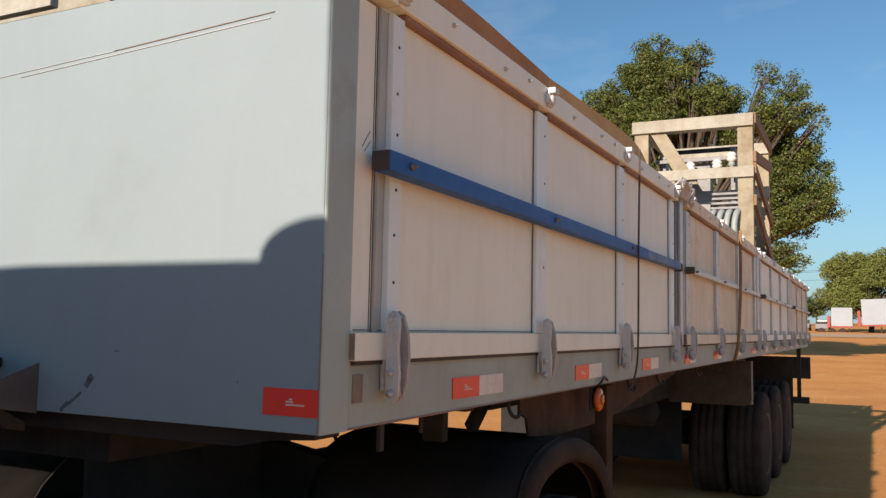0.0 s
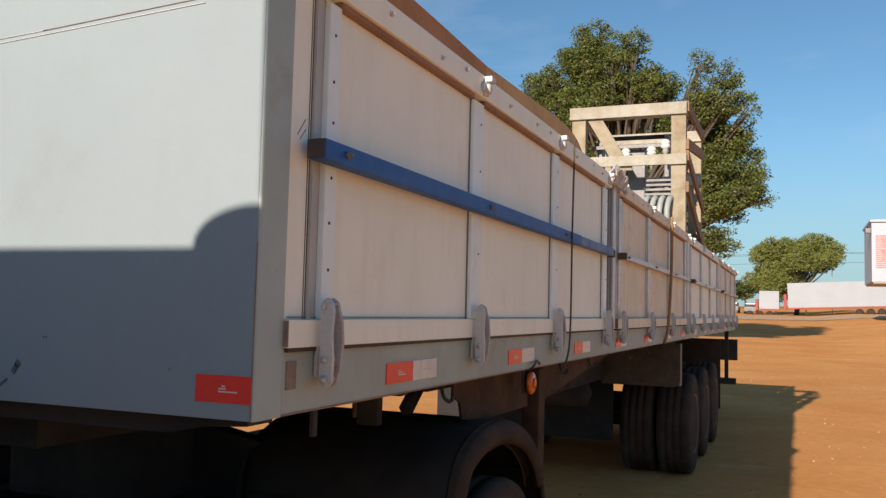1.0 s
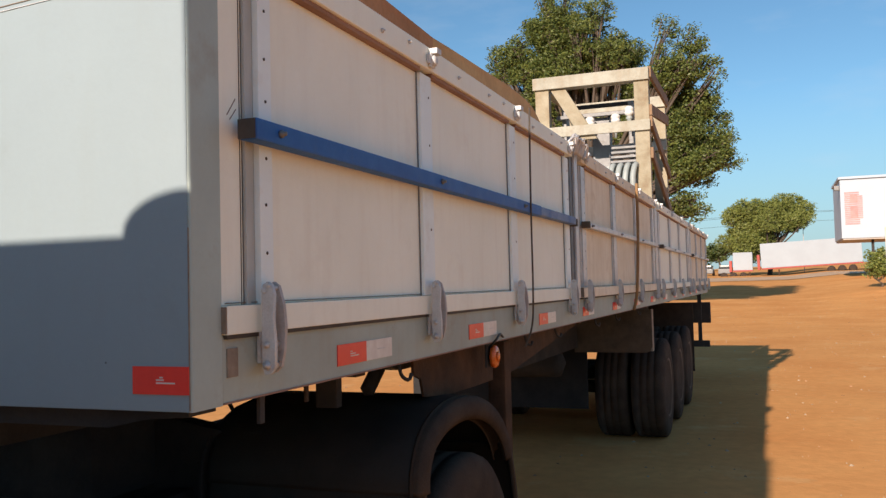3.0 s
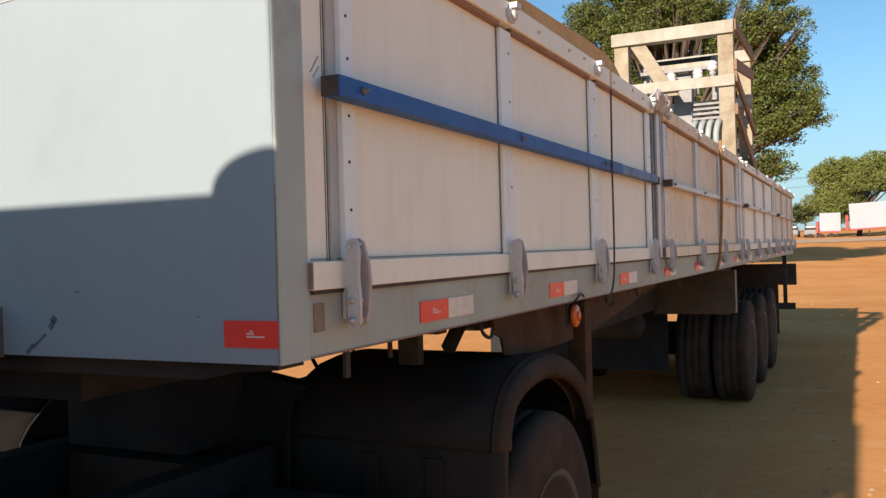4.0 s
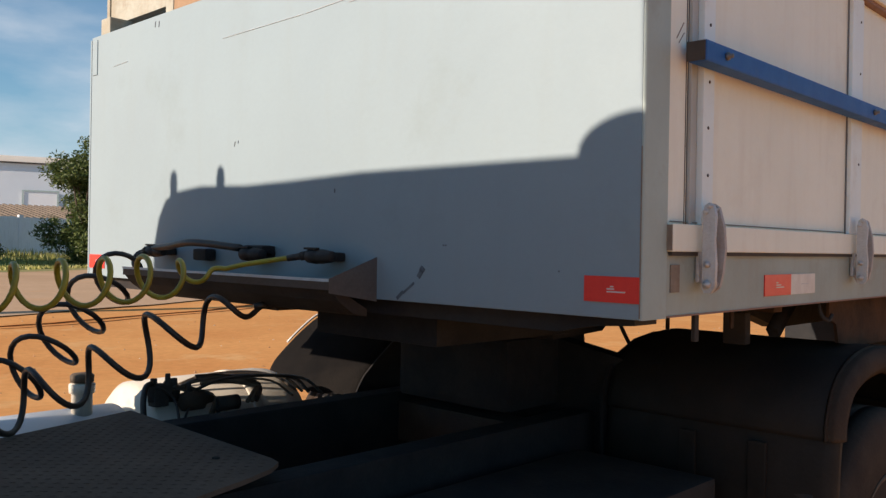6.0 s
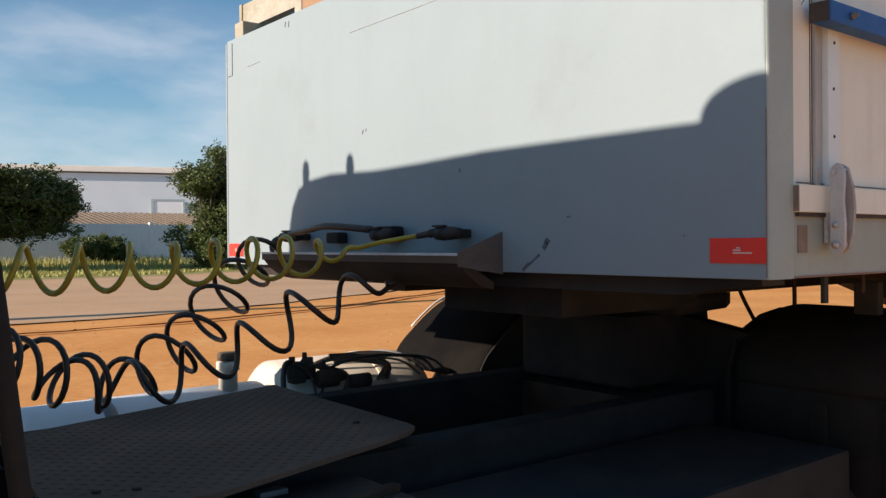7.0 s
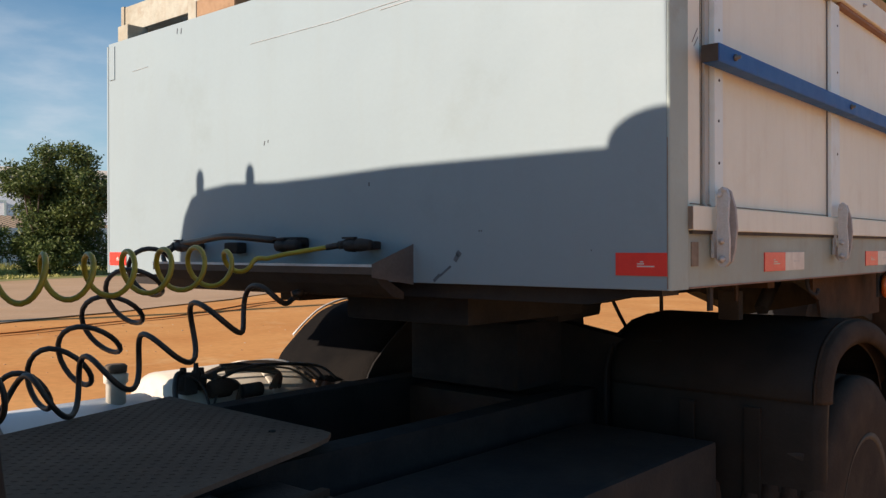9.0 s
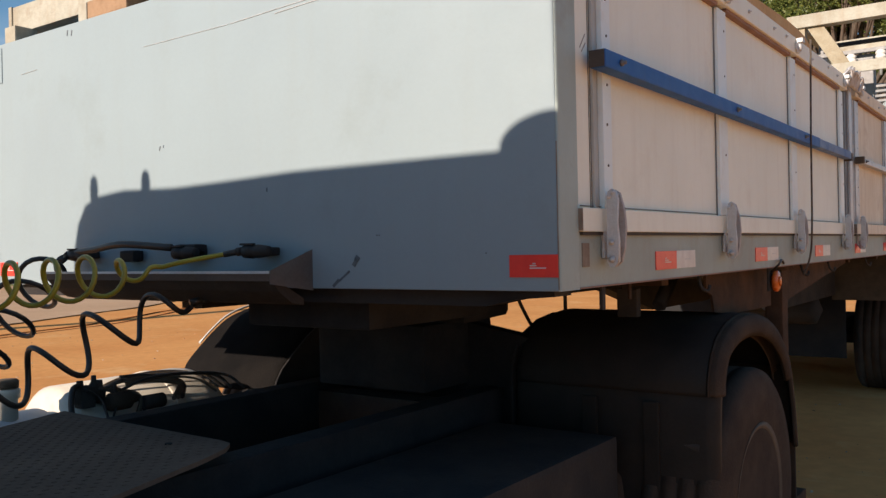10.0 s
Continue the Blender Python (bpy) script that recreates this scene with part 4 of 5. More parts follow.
bar = part("lock_bar", solid(0.016, 0.058, 0.147, 2.55, B + 0.552, B + 0.598, bevel=0.005), M_BLUE, trailer, "bright blue steel bar")
part("bar_end", solid(0.016, 0.058, 2.551, 3.32, B + 0.554, B + 0.595, bevel=0.005), M_FADED, bar, "faded blue end of the bar")
part("end_cap", solid(0.014, 0.056, 0.1435, 0.1465, B + 0.554, B + 0.596), M_DARK, bar)
for y in ys[:3]:
    put("bolt", BOLT, bar, pose(0.058, y + 0.01, B + 0.576))
part("end_block", solid(0.016, 0.056, 3.345, 3.375, B + 0.548, B + 0.590, bevel=0.004), M_RIM, trailer)
part("gap_post", solid(-0.06, 0.010, 3.405, 3.615, B + 0.1435, B + 1.03, bevel=0.004), M_GALV, trailer, "dull grey stake post between two boards")
part("gap_strip", solid(0.0105, 0.024, 3.47, 3.55, B + 0.1435, B + 1.04, bevel=0.003), M_ALU, trailer)
for n, (y0, y1) in enumerate(BOARDS[1:]):
    board, ys = side_board(y0, y1, M_OLDSIDE if n != 1 else M_SIDE, True)
    for y in ys:
        for _ in range(3):
            dy, h, w = rnd4.uniform(-0.14, 0.20), rnd4.uniform(0.05, 0.22), rnd4.uniform(0.003, 0.009)
            part("rust_drip", prism(bmesh.new(), [(y + dy - w, B + 0.930), (y + dy + w, B + 0.930), (y + dy + w * 0.3, B + 0.930 - h), (y + dy, B + 0.927 - h)], "x", -0.0039, -0.0032), M_STAIN, board, "brown rust drip")
    bar = part("lock_bar", solid(0.016, 0.05, y0 + 0.08, y1 - 0.02, B + 0.560, B + 0.592, bevel=0.004), M_ALU, trailer, "dull white locking bar")
    part("end_block", solid(0.014, 0.066, y0 + 0.045, y0 + 0.075, B + 0.556, B + 0.596, bevel=0.006), M_RIM, bar, "black end block")
    for y in ys:
        put("bolt", BOLT, bar, pose(0.05, y + 0.06, B + 0.576))
    if n:
        part("gap_post", solid(-0.06, 0.012, y0 - 0.175, y0 - 0.005, B + 0.1435, B + 1.03, bevel=0.004), M_ALU, trailer, "grey stake post between two boards")
for y0, y1 in ((0.04, 3.6), (3.62, 7.3), (7.32, 10.98), (11.0, LONG)):
    far = part("far_side_board", solid(-2.598, -2.575, y0, y1, B + 0.1435, B + 0.95), M_SIDE, trailer)
    part("top_rail", solid(-2.62, -2.57, y0, y1, B + 0.9505, B + 0.975, bevel=0.004), M_SIDE, far)
part("tail_board", solid(-2.56, -0.03, LONG - 0.04, LONG, B + 0.1435, B + 0.95), M_SIDE, trailer, "white tail board")
# reflective strips along the beam
for k in range(12):
    y = 0.593 + k * 1.035
    tag = part("reflector", solid(0.0005, 0.003, y, y + 0.168, B + 0.032, B + 0.087), M_RED, trailer, "red reflective strip")
    part("reflector", solid(0.0005, 0.003, y + 0.1685, y + 0.338, B + 0.032, B + 0.087), M_WHITETAPE, trailer, "white reflective strip")
    for dz, w in ((0.052, 0.05), (0.058, 0.03), (0.064, 0.012)):
        part("print", solid(0.0031, 0.004, y + 0.07, y + 0.07 + w, B + dz, B + dz + 0.003), M_MARK, tag)
    part("print", solid(0.0031, 0.004, y + 0.24, y + 0.29, B + 0.058, B + 0.061), M_CAST, trailer)

# side marker lamp, landing leg, stay
lamp = part("marker_lamp", lathe(bmesh.new(), [(0.044, -0.012), (0.046, 0.0), (0.042, 0.006), (0.02, 0.010), (0.001, 0.011)], "x", (0.0, 1.95, B - 0.058), 24), M_ORANGE, trailer, "round orange side marker lamp")
part("lamp_rim", lathe(bmesh.new(), [(0.018, 0.008), (0.022, 0.014), (0.010, 0.016)], "x", (0.0, 1.95, B - 0.058), 16), M_ORANGE, lamp)
part("lamp_bracket", solid(-0.03, -0.021, 1.90, 1.96, B - 0.10, B - 0.002, bevel=0.003), M_STEEL, lamp)
part("lamp_cable", tube(bmesh.new(), spline([(-0.02, 1.93, B - 0.02), (0.015, 1.91, B + 0.01), (0.012, 1.98, B + 0.03), (0.004, 2.05, B + 0.015)], 16), 0.005, 6), M_HOSE, lamp)
leg = part("landing_leg", solid(-0.14, -0.06, 2.27, 2.37, B - 1.05, B - 0.02, bevel=0.012), M_RUST, trailer, "brown landing leg")
part("foot", solid(-0.20, -0.01, 2.20, 2.43, B - 1.10, B - 1.051, bevel=0.01), M_RUST, leg)
part("landing_leg", solid(-2.55, -2.44, 2.20, 2.32, B - 1.05, B - 0.02, bevel=0.012), M_RUST, trailer)
part("bent_stay", tube(bmesh.new(), spline([(-0.985, 1.45, B - 0.10), (-0.955, 1.45, B - 0.16), (-0.91, 1.45, B - 0.235), (-0.885, 1.45, B - 0.257), (-0.85, 1.45, B - 0.25), (-0.765, 1.45, B - 0.217), (-0.745, 1.45, B - 0.19), (-0.745, 1.45, B - 0.03)], 28), 0.008, 8), M_RIM, trailer, "bent steel stay under the deck")
part("lever_box", solid(-0.352, -0.274, 1.10, 1.14, B - 0.155, B - 0.05, bevel=0.008), M_STEEL, trailer, "dark lever box under the beam")
part("lever_hanger", solid(-0.33, -0.30, 1.105, 1.135, B - 0.051, B - 0.001), M_STEEL, trailer)
part("slant_stay", tube(bmesh.new(), [(-0.30, 1.54, B - 0.01), (-0.30, 1.375, B - 0.135)], 0.027, 4), M_STEEL, trailer, "dark slanting stay")
part("beam_tab", solid(-0.056, -0.050, 0.517, 0.534, B - 0.05, B - 0.001, bevel=0.002), M_RUST, trailer)

part("hanger_plate", prism(bmesh.new(), [(1.31, B - 0.001), (1.31, B - 0.068), (1.375, B - 0.088), (1.40, B - 0.152), (1.61, B - 0.173), (1.95, B - 0.179), (2.19, B - 0.179), (2.19, B - 0.001)], "x", -0.10, -0.09), M_RUST, trailer, "brown hanging side plate")
part("gusset", prism(bmesh.new(), [(2.30, B - 0.19), (3.9, B - 0.03), (3.9, B - 0.001), (2.30, B - 0.001)], "x", -0.10, -0.09), M_RUST, trailer, "tapering brown gusset plate")
# Added black sheet in place of the deep shade under the deck.
part("bogie_plate", solid(-2.64, -0.72, 7.30, 7.33, B - 1.05, B - 0.10), M_BLACK, trailer, "dark plate added before the axles for the shade there")
part("air_tank", lathe(bmesh.new(), [(0.02, -1.9), (0.13, -1.86), (0.14, -1.8), (0.14, -0.95), (0.13, -0.9), (0.02, -0.85)], "x", (0, 6.9, B - 0.55), 24), M_STEEL, trailer, "dark air tank")
part("rope_stay", solid(-0.022, -0.012, 0.253, 0.272, B - 0.062, B - 0.0005, bevel=0.002), M_STEEL, trailer, "short steel rope stay under the beam")

for y in (1.05, 2.5, 3.1, 4.2, 5.0, 6.1):
    part("rope_hook", tube(bmesh.new(), spline([(-0.03, y, B - 0.001), (-0.02, y, B - 0.04), (-0.005, y + 0.02, B - 0.055), (0.0, y + 0.03, B - 0.035)], 8), 0.006, 6), M_STEEL, trailer)
mud = part("mudguard", prism(bmesh.new(), [(-0.82, B - 0.05), (-0.82, B - 0.47), (-0.11, B - 0.47), (-0.068, B - 0.455), (-0.05, B - 0.41), (-0.05, B - 0.05)], "y", 7.20, 7.24), M_RIM, trailer, "flat brown mudguard plate before the wheels")
part("mudguard_side", solid(-0.068, -0.052, 7.2405, 7.36, B - 0.46, B - 0.05), M_STAIN, mud)


def wheel(parent, x, y, z, r, w, out):
    """A lorry wheel: rounded tyre with shoulder grooves, dished rim, hub and nuts. out: +1 or -1, the side of the dish."""
    hub = put("wheel", mesh_of(lathe(bmesh.new(), [(0.001, 0.02), (0.09, 0.02), (0.10, -0.03), (0.20, -0.05), (0.21, -0.07)], "x", (0, 0, 0), 24), M_STEEL), parent, pose(x, y, z, 0, 0, 0 if out > 0 else 180))
    tyre = [(r * 0.56, -0.5), (r * 0.62, -0.52), (r * 0.80, -0.53), (r * 0.93, -0.50), (r * 0.985, -0.44), (r, -0.36)]
    tread = [(r, -0.36)]
    for g in (-0.22, 0.0, 0.22):
        tread += [(r, g - 0.025), (r * 0.988, g - 0.02), (r * 0.988, g + 0.02), (r, g + 0.025)]
    shape = tyre + tread + [(a, -b) for a, b in reversed(tyre)]
    put("tyre", mesh_of(lathe(bmesh.new(), [(a, b * w) for a, b in shape], "x", (0, 0, 0), 48), M_RUBBER), hub, pose(x, y, z), "worn dusty black tyre")
    rim = [(r * 0.57, 0.49), (r * 0.60, 0.52), (r * 0.55, 0.50), (r * 0.52, 0.30), (r * 0.42, 0.10), (r * 0.30, 0.16), (r * 0.22, 0.40), (r * 0.12, 0.46), (0.001, 0.47)]
    put("rim", mesh_of(lathe(bmesh.new(), [(a, b * w * out) for a, b in rim], "x", (0, 0, 0), 36), M_RIM), hub, pose(x, y, z), "dusty brown steel rim")
    nuts = bmesh.new()
    for k in range(10):
        a = 2 * math.pi * k / 10
        lathe(nuts, [(0.014, 0.10 * w * out), (0.014, 0.24 * w * out), (0.006, 0.25 * w * out)], "x", (0, r * 0.36 * math.cos(a), r * 0.36 * math.sin(a)), 6)
    put("wheel_nut", mesh_of(nuts, M_STEEL), hub, pose(x, y, z))
    return hub


R = 0.52
for y in (8.0, 9.25, 10.5):
    for x, out in ((-0.16, 1), (-0.53, -1), (-2.07, 1), (-2.44, -1)):
        wheel(trailer, x, y, R, R, 0.325, out)
    part("axle", tube(bmesh.new(), [(-2.4, y, R), (-0.2, y, R)], 0.07, 12), M_STEEL, trailer)
    part("leaf_spring", solid(-0.90, -0.80, y - 0.5, y + 0.5, R + 0.10, R + 0.20, bevel=0.02), M_STEEL, trailer)
part("mud_flap", solid(-0.62, 0.0, 11.35, 11.37, 0.35, B - 0.1), M_RUBBER, trailer, "black rubber mud flap")
part("rear_bumper", solid(-2.5, 0.02, 14.75, 14.9, B - 0.55, B - 0.18, bevel=0.01), M_STEEL, trailer, "dark rear underrun bar")
part("bumper_end", solid(-0.2, 0.06, 13.7, 13.85, B - 0.9, B - 0.8, bevel=0.01), M_STEEL, trailer)
part("bumper_stay", solid(-0.12, -0.06, 13.74, 13.8, B - 0.82, B - 0.003), M_STEEL, trailer)

# connector tray under the front panel
tray = part("connector_tray", prism(bmesh.new(), [(-0.13, B + 0.048), (-0.13, B + 0.030), (-0.10, B - 0.005), (-0.05, B - 0.04), (-0.001, B - 0.05), (-0.001, B - 0.03), (-0.118, B + 0.036)], "x", -2.02, -0.852), M_STEEL, trailer, "dark steel tray for the hose couplings")
part("tray_face", solid(-2.02, -0.852, -0.134, -0.1305, B + 0.026, B + 0.047), M_PLATE, tray)
part("tray_lip", solid(-2.02, -0.852, -0.136, -0.1305, B + 0.0475, B + 0.055), M_CAST, tray)
bm = bmesh.new()
bm.faces.new([bm.verts.new(p) for p in ((-0.851, -0.136, B + 0.056), (-0.812, -0.002, B + 0.115), (-0.812, -0.002, B - 0.006), (-0.851, -0.136, B + 0.018))])
bmesh.ops.solidify(bm, geom=bm.faces[:], thickness=0.004)
part("tray_wing", bm, M_GALV, tray, "grey triangular end plate")
for x, mat_, lbl in ((-0.965, M_TUBE, "black coupling of the yellow hose"), (-1.30, M_TUBE, "black brake coupling"), (-1.90, M_TUBE, "black brake coupling")):
    g = part("coupling", lathe(bmesh.new(), [(0.010, -0.02), (0.020, -0.015), (0.022, 0.02), (0.017, 0.03), (0.021, 0.04), (0.016, 0.085), (0.014, 0.09), (0.001, 0.091)], "x", (x - 0.06, -0.055, B + 0.112), 16), mat_, tray, lbl)
    part("coupling_base", solid(x - 0.045, x + 0.02, -0.05, -0.001, B + 0.098, B + 0.124, bevel=0.009), M_TUBE, g)
    part("coupling_lever", solid(x - 0.085, x - 0.03, -0.070, -0.055, B + 0.131, B + 0.137, bevel=0.002), M_TUBE, g)
part("junction_box", solid(-1.39, -1.28, -0.055, -0.001, B + 0.09, B + 0.14, bevel=0.014), M_TUBE, tray)
part("junction_box", solid(-1.70, -1.62, -0.045, -0.001, B + 0.085, B + 0.125, bevel=0.012), M_TUBE, tray)

# ropes and straps down the side
for pts, r, mat_, lbl in (
    ([(0.075, 2.31, B + 1.02), (0.062, 2.34, B + 0.6), (0.05, 2.38, B + 0.19), (0.035, 2.40, B + 0.04), (0.01, 2.37, B - 0.05)], 0.0048, M_ROPE, "thin dark tie rope"),
    ([(0.06, 5.70, B + 1.03), (0.058, 5.70, B + 0.6), (0.04, 5.68, B + 0.16), (0.01, 5.68, B + 0.0)], 0.013, M_STRAP, "frayed brown lashing strap"),
):
    part("tie_rope", tube(bmesh.new(), spline(pts, 24), r, 6), mat_, trailer, lbl)
rag = bmesh.new()
rnd2 = random.Random(8)
for _ in range(16):
    y = 3.3 + rnd2.random() * 0.35
    tube(rag, spline([(0.02, y, B + 1.01), (0.05 + rnd2.random() * 0.03, y + 0.03, B + 1.04 + 0.03 * rnd2.random()), (0.06, y + 0.05, B + 1.01), (0.045, y + 0.02 + 0.05 * rnd2.random(), B + 0.96)], 8), 0.007, 5)
part("rope_bundle", rag, M_ALU, trailer, "knotted pale rope on the top rail")

# ---- the load ----
def sheet(knots, x, low, material, label):
    """A thin board on edge whose upper edge follows the knots (y, z)."""
    top = spline([(0, y, z) for y, z in knots], 30)
    outline = [(knots[0][0], B + low)] + [(p.y, B + p.z) for p in top] + [(knots[-1][0], B + low)]
    return single("loose_board", prism(bmesh.new(), outline, "x", x - 0.012, x), material, label, "board", "boards inside the side")


sheet([(0.10, 1.150), (0.5, 1.150), (0.9, 1.146), (1.46, 1.128)], -0.050, 0.1435, M_BROWN, "brown plywood sheet standing inside the side board")
sheet([(1.38, 1.136), (1.7, 1.148), (2.1, 1.158), (2.5, 1.168), (2.85, 1.155), (3.05, 1.10), (3.2, 1.02)], -0.066, 0.1435, M_OCHRE, "ochre plywood sheet with a curling upper edge")
for y0, y1, x0, x1, z0, z1 in ((0.08, 0.106, -2.605, -0.96, 1.05, 1.163), (0.1065, 0.15, -2.60, -2.22, 1.05, 1.165), (0.24, 0.38, -1.90, -0.92, 1.108, 1.228), (0.405, 0.495, -1.90, -1.3, 1.108, 1.228)):
    single("timber", solid(x0, x1, y0, y1, B + z0, B + z1, bevel=0.004), M_TIMBER, "sawn pale timber lying across the front boards", "timber", "timbers over the front")
single("timber_end", solid(-2.63, -2.606, 0.074, 0.112, B + 1.052, B + 1.166, bevel=0.003), M_TIMBER, "short upright timber strip nailed to a plank end", "timber")
for x0, x1, mat_, lbl in ((-2.53, -2.45, M_TIMBER, "small pale packing block under the timbers"), (-2.0, -1.945, M_TIMBER, "small pale packing block under the timbers"), (-1.94, -1.70, M_WOODDARK, "dark rough packing block under the timbers")):
    single("packing_block", solid(x0, x1, 0.004, 0.10, B + 0.9843, B + 1.0497, bevel=0.006), mat_, lbl, "timber", "packing blocks")
single("timber_bearer", solid(-1.88, -1.05, 0.26, 0.36, B + 0.1435, B + 1.1075, bevel=0.006), M_WOODDARK, "upright timber bearer under the load", "timber")

CX0, CX1, CY0, CY1, CZ = -1.27, -0.06, 7.66, 9.3, B + 2.46
crate = thing("timber_crate", ((CX0 + CX1) / 2, (CY0 + CY1) / 2, B + 0.143), "open crate of pale sawn timber on the deck", "crate")
W = 0.11
for x in (CX0, CX1 - 0.15):
    for y in (CY0, CY1 - W):
        part("crate_post", solid(x, x + 0.15, y, y + W, B + 0.1435, CZ - 0.1305, bevel=0.006), M_WOOD, crate)
for z, h in ((CZ - 0.13, 0.13), (CZ - 0.66, 0.11)):
    for y in (CY0, CY1 - W):
        part("crate_beam", solid(CX0 - 0.02, CX1 + 0.01, y - 0.035, y + (W + 0.004 if h > 0.12 else -0.002), z, z + h, bevel=0.006), M_TIMBER, crate)
for z in (CZ - 0.09, CZ - 0.60):
    part("crate_beam", solid(CX0, CX0 + 0.09, CY0 + W + 0.005, CY1 - W - 0.036, z, z + 0.09, bevel=0.005), M_WOOD, crate)
for z0, z1 in ((CZ - 0.10, CZ - 0.12), (CZ - 0.50, CZ - 0.34), (CZ - 0.62, CZ - 1.0), (CZ - 0.95, CZ - 1.45)):
    bm = prism(bmesh.new(), [(CY0 + 0.01, z0), (CY1, z1), (CY1, z1 + 0.11), (CY0 + 0.01, z0 + 0.11)], "x", CX1 + 0.001, CX1 + 0.03)
    # Darker timber here paints the shade on the crate's side.
    part("side_slat", bm, M_WOODDARK, crate, "side slat coloured darker for the shaded side")
brace = prism(bmesh.new(), [(CX0 + 0.17, CZ - 0.135), (CX0 + 0.33, CZ - 0.135), (CX0 + 0.66, CZ - 0.70), (CX0 + 0.50, CZ - 0.70)], "y", CY0 + 0.01, CY0 + 0.05)
part("crate_brace", brace, M_WOOD, crate, "slanting brace")
gear = thing("switchgear", (-0.7, 8.3, B + 0.143), "grey electrical switchgear with white insulators", "switchgear")
part("cabinet", solid(-1.08, -0.32, 7.9, 9.0, B + 0.1435, B + 1.42, bevel=0.03), M_GALV, gear)
part("cross_bar", solid(-1.12, -0.27, 8.0, 8.06, B + 2.06, B + 2.10, bevel=0.005), M_GALV, gear)
part("cross_bar", solid(-1.12, -0.27, 8.3, 8.36, B + 2.22, B + 2.26, bevel=0.005), M_STEEL, gear)
for x0, z1 in ((-0.74, 2.06), (-1.08, 2.22), (-0.34, 2.22)):
    part("column", solid(x0, x0 + (0.19 if x0 == -0.74 else 0.05), 8.1, 8.28, B + 1.42, B + z1, bevel=0.008), M_GALV, gear)
for x, z in ((-0.74, 1.99), (-0.46, 2.0), (-0.31, 2.07)):
    ins = lathe(bmesh.new(), [(0.001, 0.066), (0.028, 0.064), (0.036, 0.055), (0.050, 0.040), (0.052, 0.020), (0.040, 0.012), (0.052, 0.0), (0.052, -0.022), (0.038, -0.032), (0.030, -0.046), (0.001, -0.0465)], "z", (x, 7.98, B + z), 18)
    top_part = part("insulator", ins, M_PORCELAIN, gear, "white ribbed porcelain insulator", smooth=True)
    part("stem", lathe(bmesh.new(), [(0.030, -0.046), (0.040, -0.075), (0.022, -0.085), (0.034, -0.12), (0.014, -0.14), (0.014, -0.20), (0.001, -0.201)], "z", (x, 7.98, B + z), 14), M_LOOP, top_part)
for k in range(4):
    part("conduit", tube(bmesh.new(), spline([(-0.46 + 0.078 * k, 7.60, B + 1.0), (-0.47 + 0.078 * k, 7.56, B + 1.28), (-0.45 + 0.078 * k, 7.62, B + 1.44), (-0.43 + 0.078 * k, 7.72, B + 1.40), (-0.42 + 0.078 * k, 7.89, B + 1.1)], 14), 0.030, 10), M_LOOP, gear, "bent pale blue-grey conduit")
for k in range(4):
    part("cooling_fin", solid(-0.50 + 0.005 * k, -0.22, 7.80, 7.895, B + 1.50 + 0.05 * k, B + 1.525 + 0.05 * k, bevel=0.004), M_GALV, gear)
part("cabinet_lid", solid(-1.05, -0.20, 7.72, 8.6, B + 1.421, B + 1.46, bevel=0.012), M_LOOP, gear, "grey-blue cover")
part("terminal_box", solid(-0.72, -0.52, 7.70, 7.86, B + 1.22, B + 1.36, bevel=0.01), M_STRAP, gear, "small orange-brown box")
single("packing_case", solid(-0.62, -0.30, 5.9, 6.4, B + 0.1435, B + 1.10, bevel=0.01), M_WOOD, "small orange-brown wooden packing case", "box")

# ---- the tractor unit ----
tractor = thing("tractor_unit", (-1.3, -1.0, 0), "dark lorry tractor chassis coupled to the trailer", "tractor unit")
FZ = B - 0.46
for x in (-0.93, -1.72):
    part("frame_rail", solid(x - 0.05, x + 0.05, -3.6, 3.2, FZ - 0.28, FZ, bevel=0.008), M_BLACK, tractor)
for y in (-1.6, -0.4, 0.9, 2.6):
    part("frame_cross", solid(-1.669, -0.981, y, y + 0.12, FZ - 0.2, FZ - 0.04), M_STEEL, tractor)
part("fifth_wheel", prism(bmesh.new(), [(-1.58, 1.0), (-0.96, 1.0), (-0.97, 1.1), (-1.04, 1.45), (-1.18, 1.7), (-1.3, 1.3), (-1.42, 1.7), (-1.56, 1.45), (-1.60, 1.1)], "z", B - 0.19, B - 0.141), M_GREASE, tractor, "greasy fifth-wheel plate")
part("fifth_wheel_stand", solid(-1.62, -1.05, 0.85, 1.35, FZ + 0.001, B - 0.191, bevel=0.03), M_BLACK, tractor)
part("coupling_bracket", prism(bmesh.new(), [(-1.70, B - 0.195), (-1.05, B - 0.205), (-0.98, B - 0.218), (-0.82, B - 0.245), (-0.72, B - 0.262), (-0.60, B - 0.25), (-0.60, B - 0.95), (-1.70, B - 0.95)], "y", 1.16, 1.24), M_BLACK, tractor, "dark coupling bracket across the frame")
part("air_dryer", solid(-2.06, -1.78, 0.76, 0.86, B - 1.0, B - 0.50, bevel=0.06), M_STEEL, tractor, "dark air dryer beside the frame")
# dusty chequer plate with a slanting near edge and a rounded corner
DECK = B - 0.41
shape = [(-1.47, -1.16), (-0.645, -1.235), (-0.645, -0.92), (-0.72, -0.68), (-0.80, -0.42), (-0.845, -0.31), (-0.885, -0.262), (-0.93, -0.252), (-1.76, -0.225)]
plate = part("catwalk", prism(bmesh.new(), shape, "z", DECK - 0.012, DECK), M_PLATE, tractor, "dusty chequer catwalk plate")
ridge = bmesh.new()
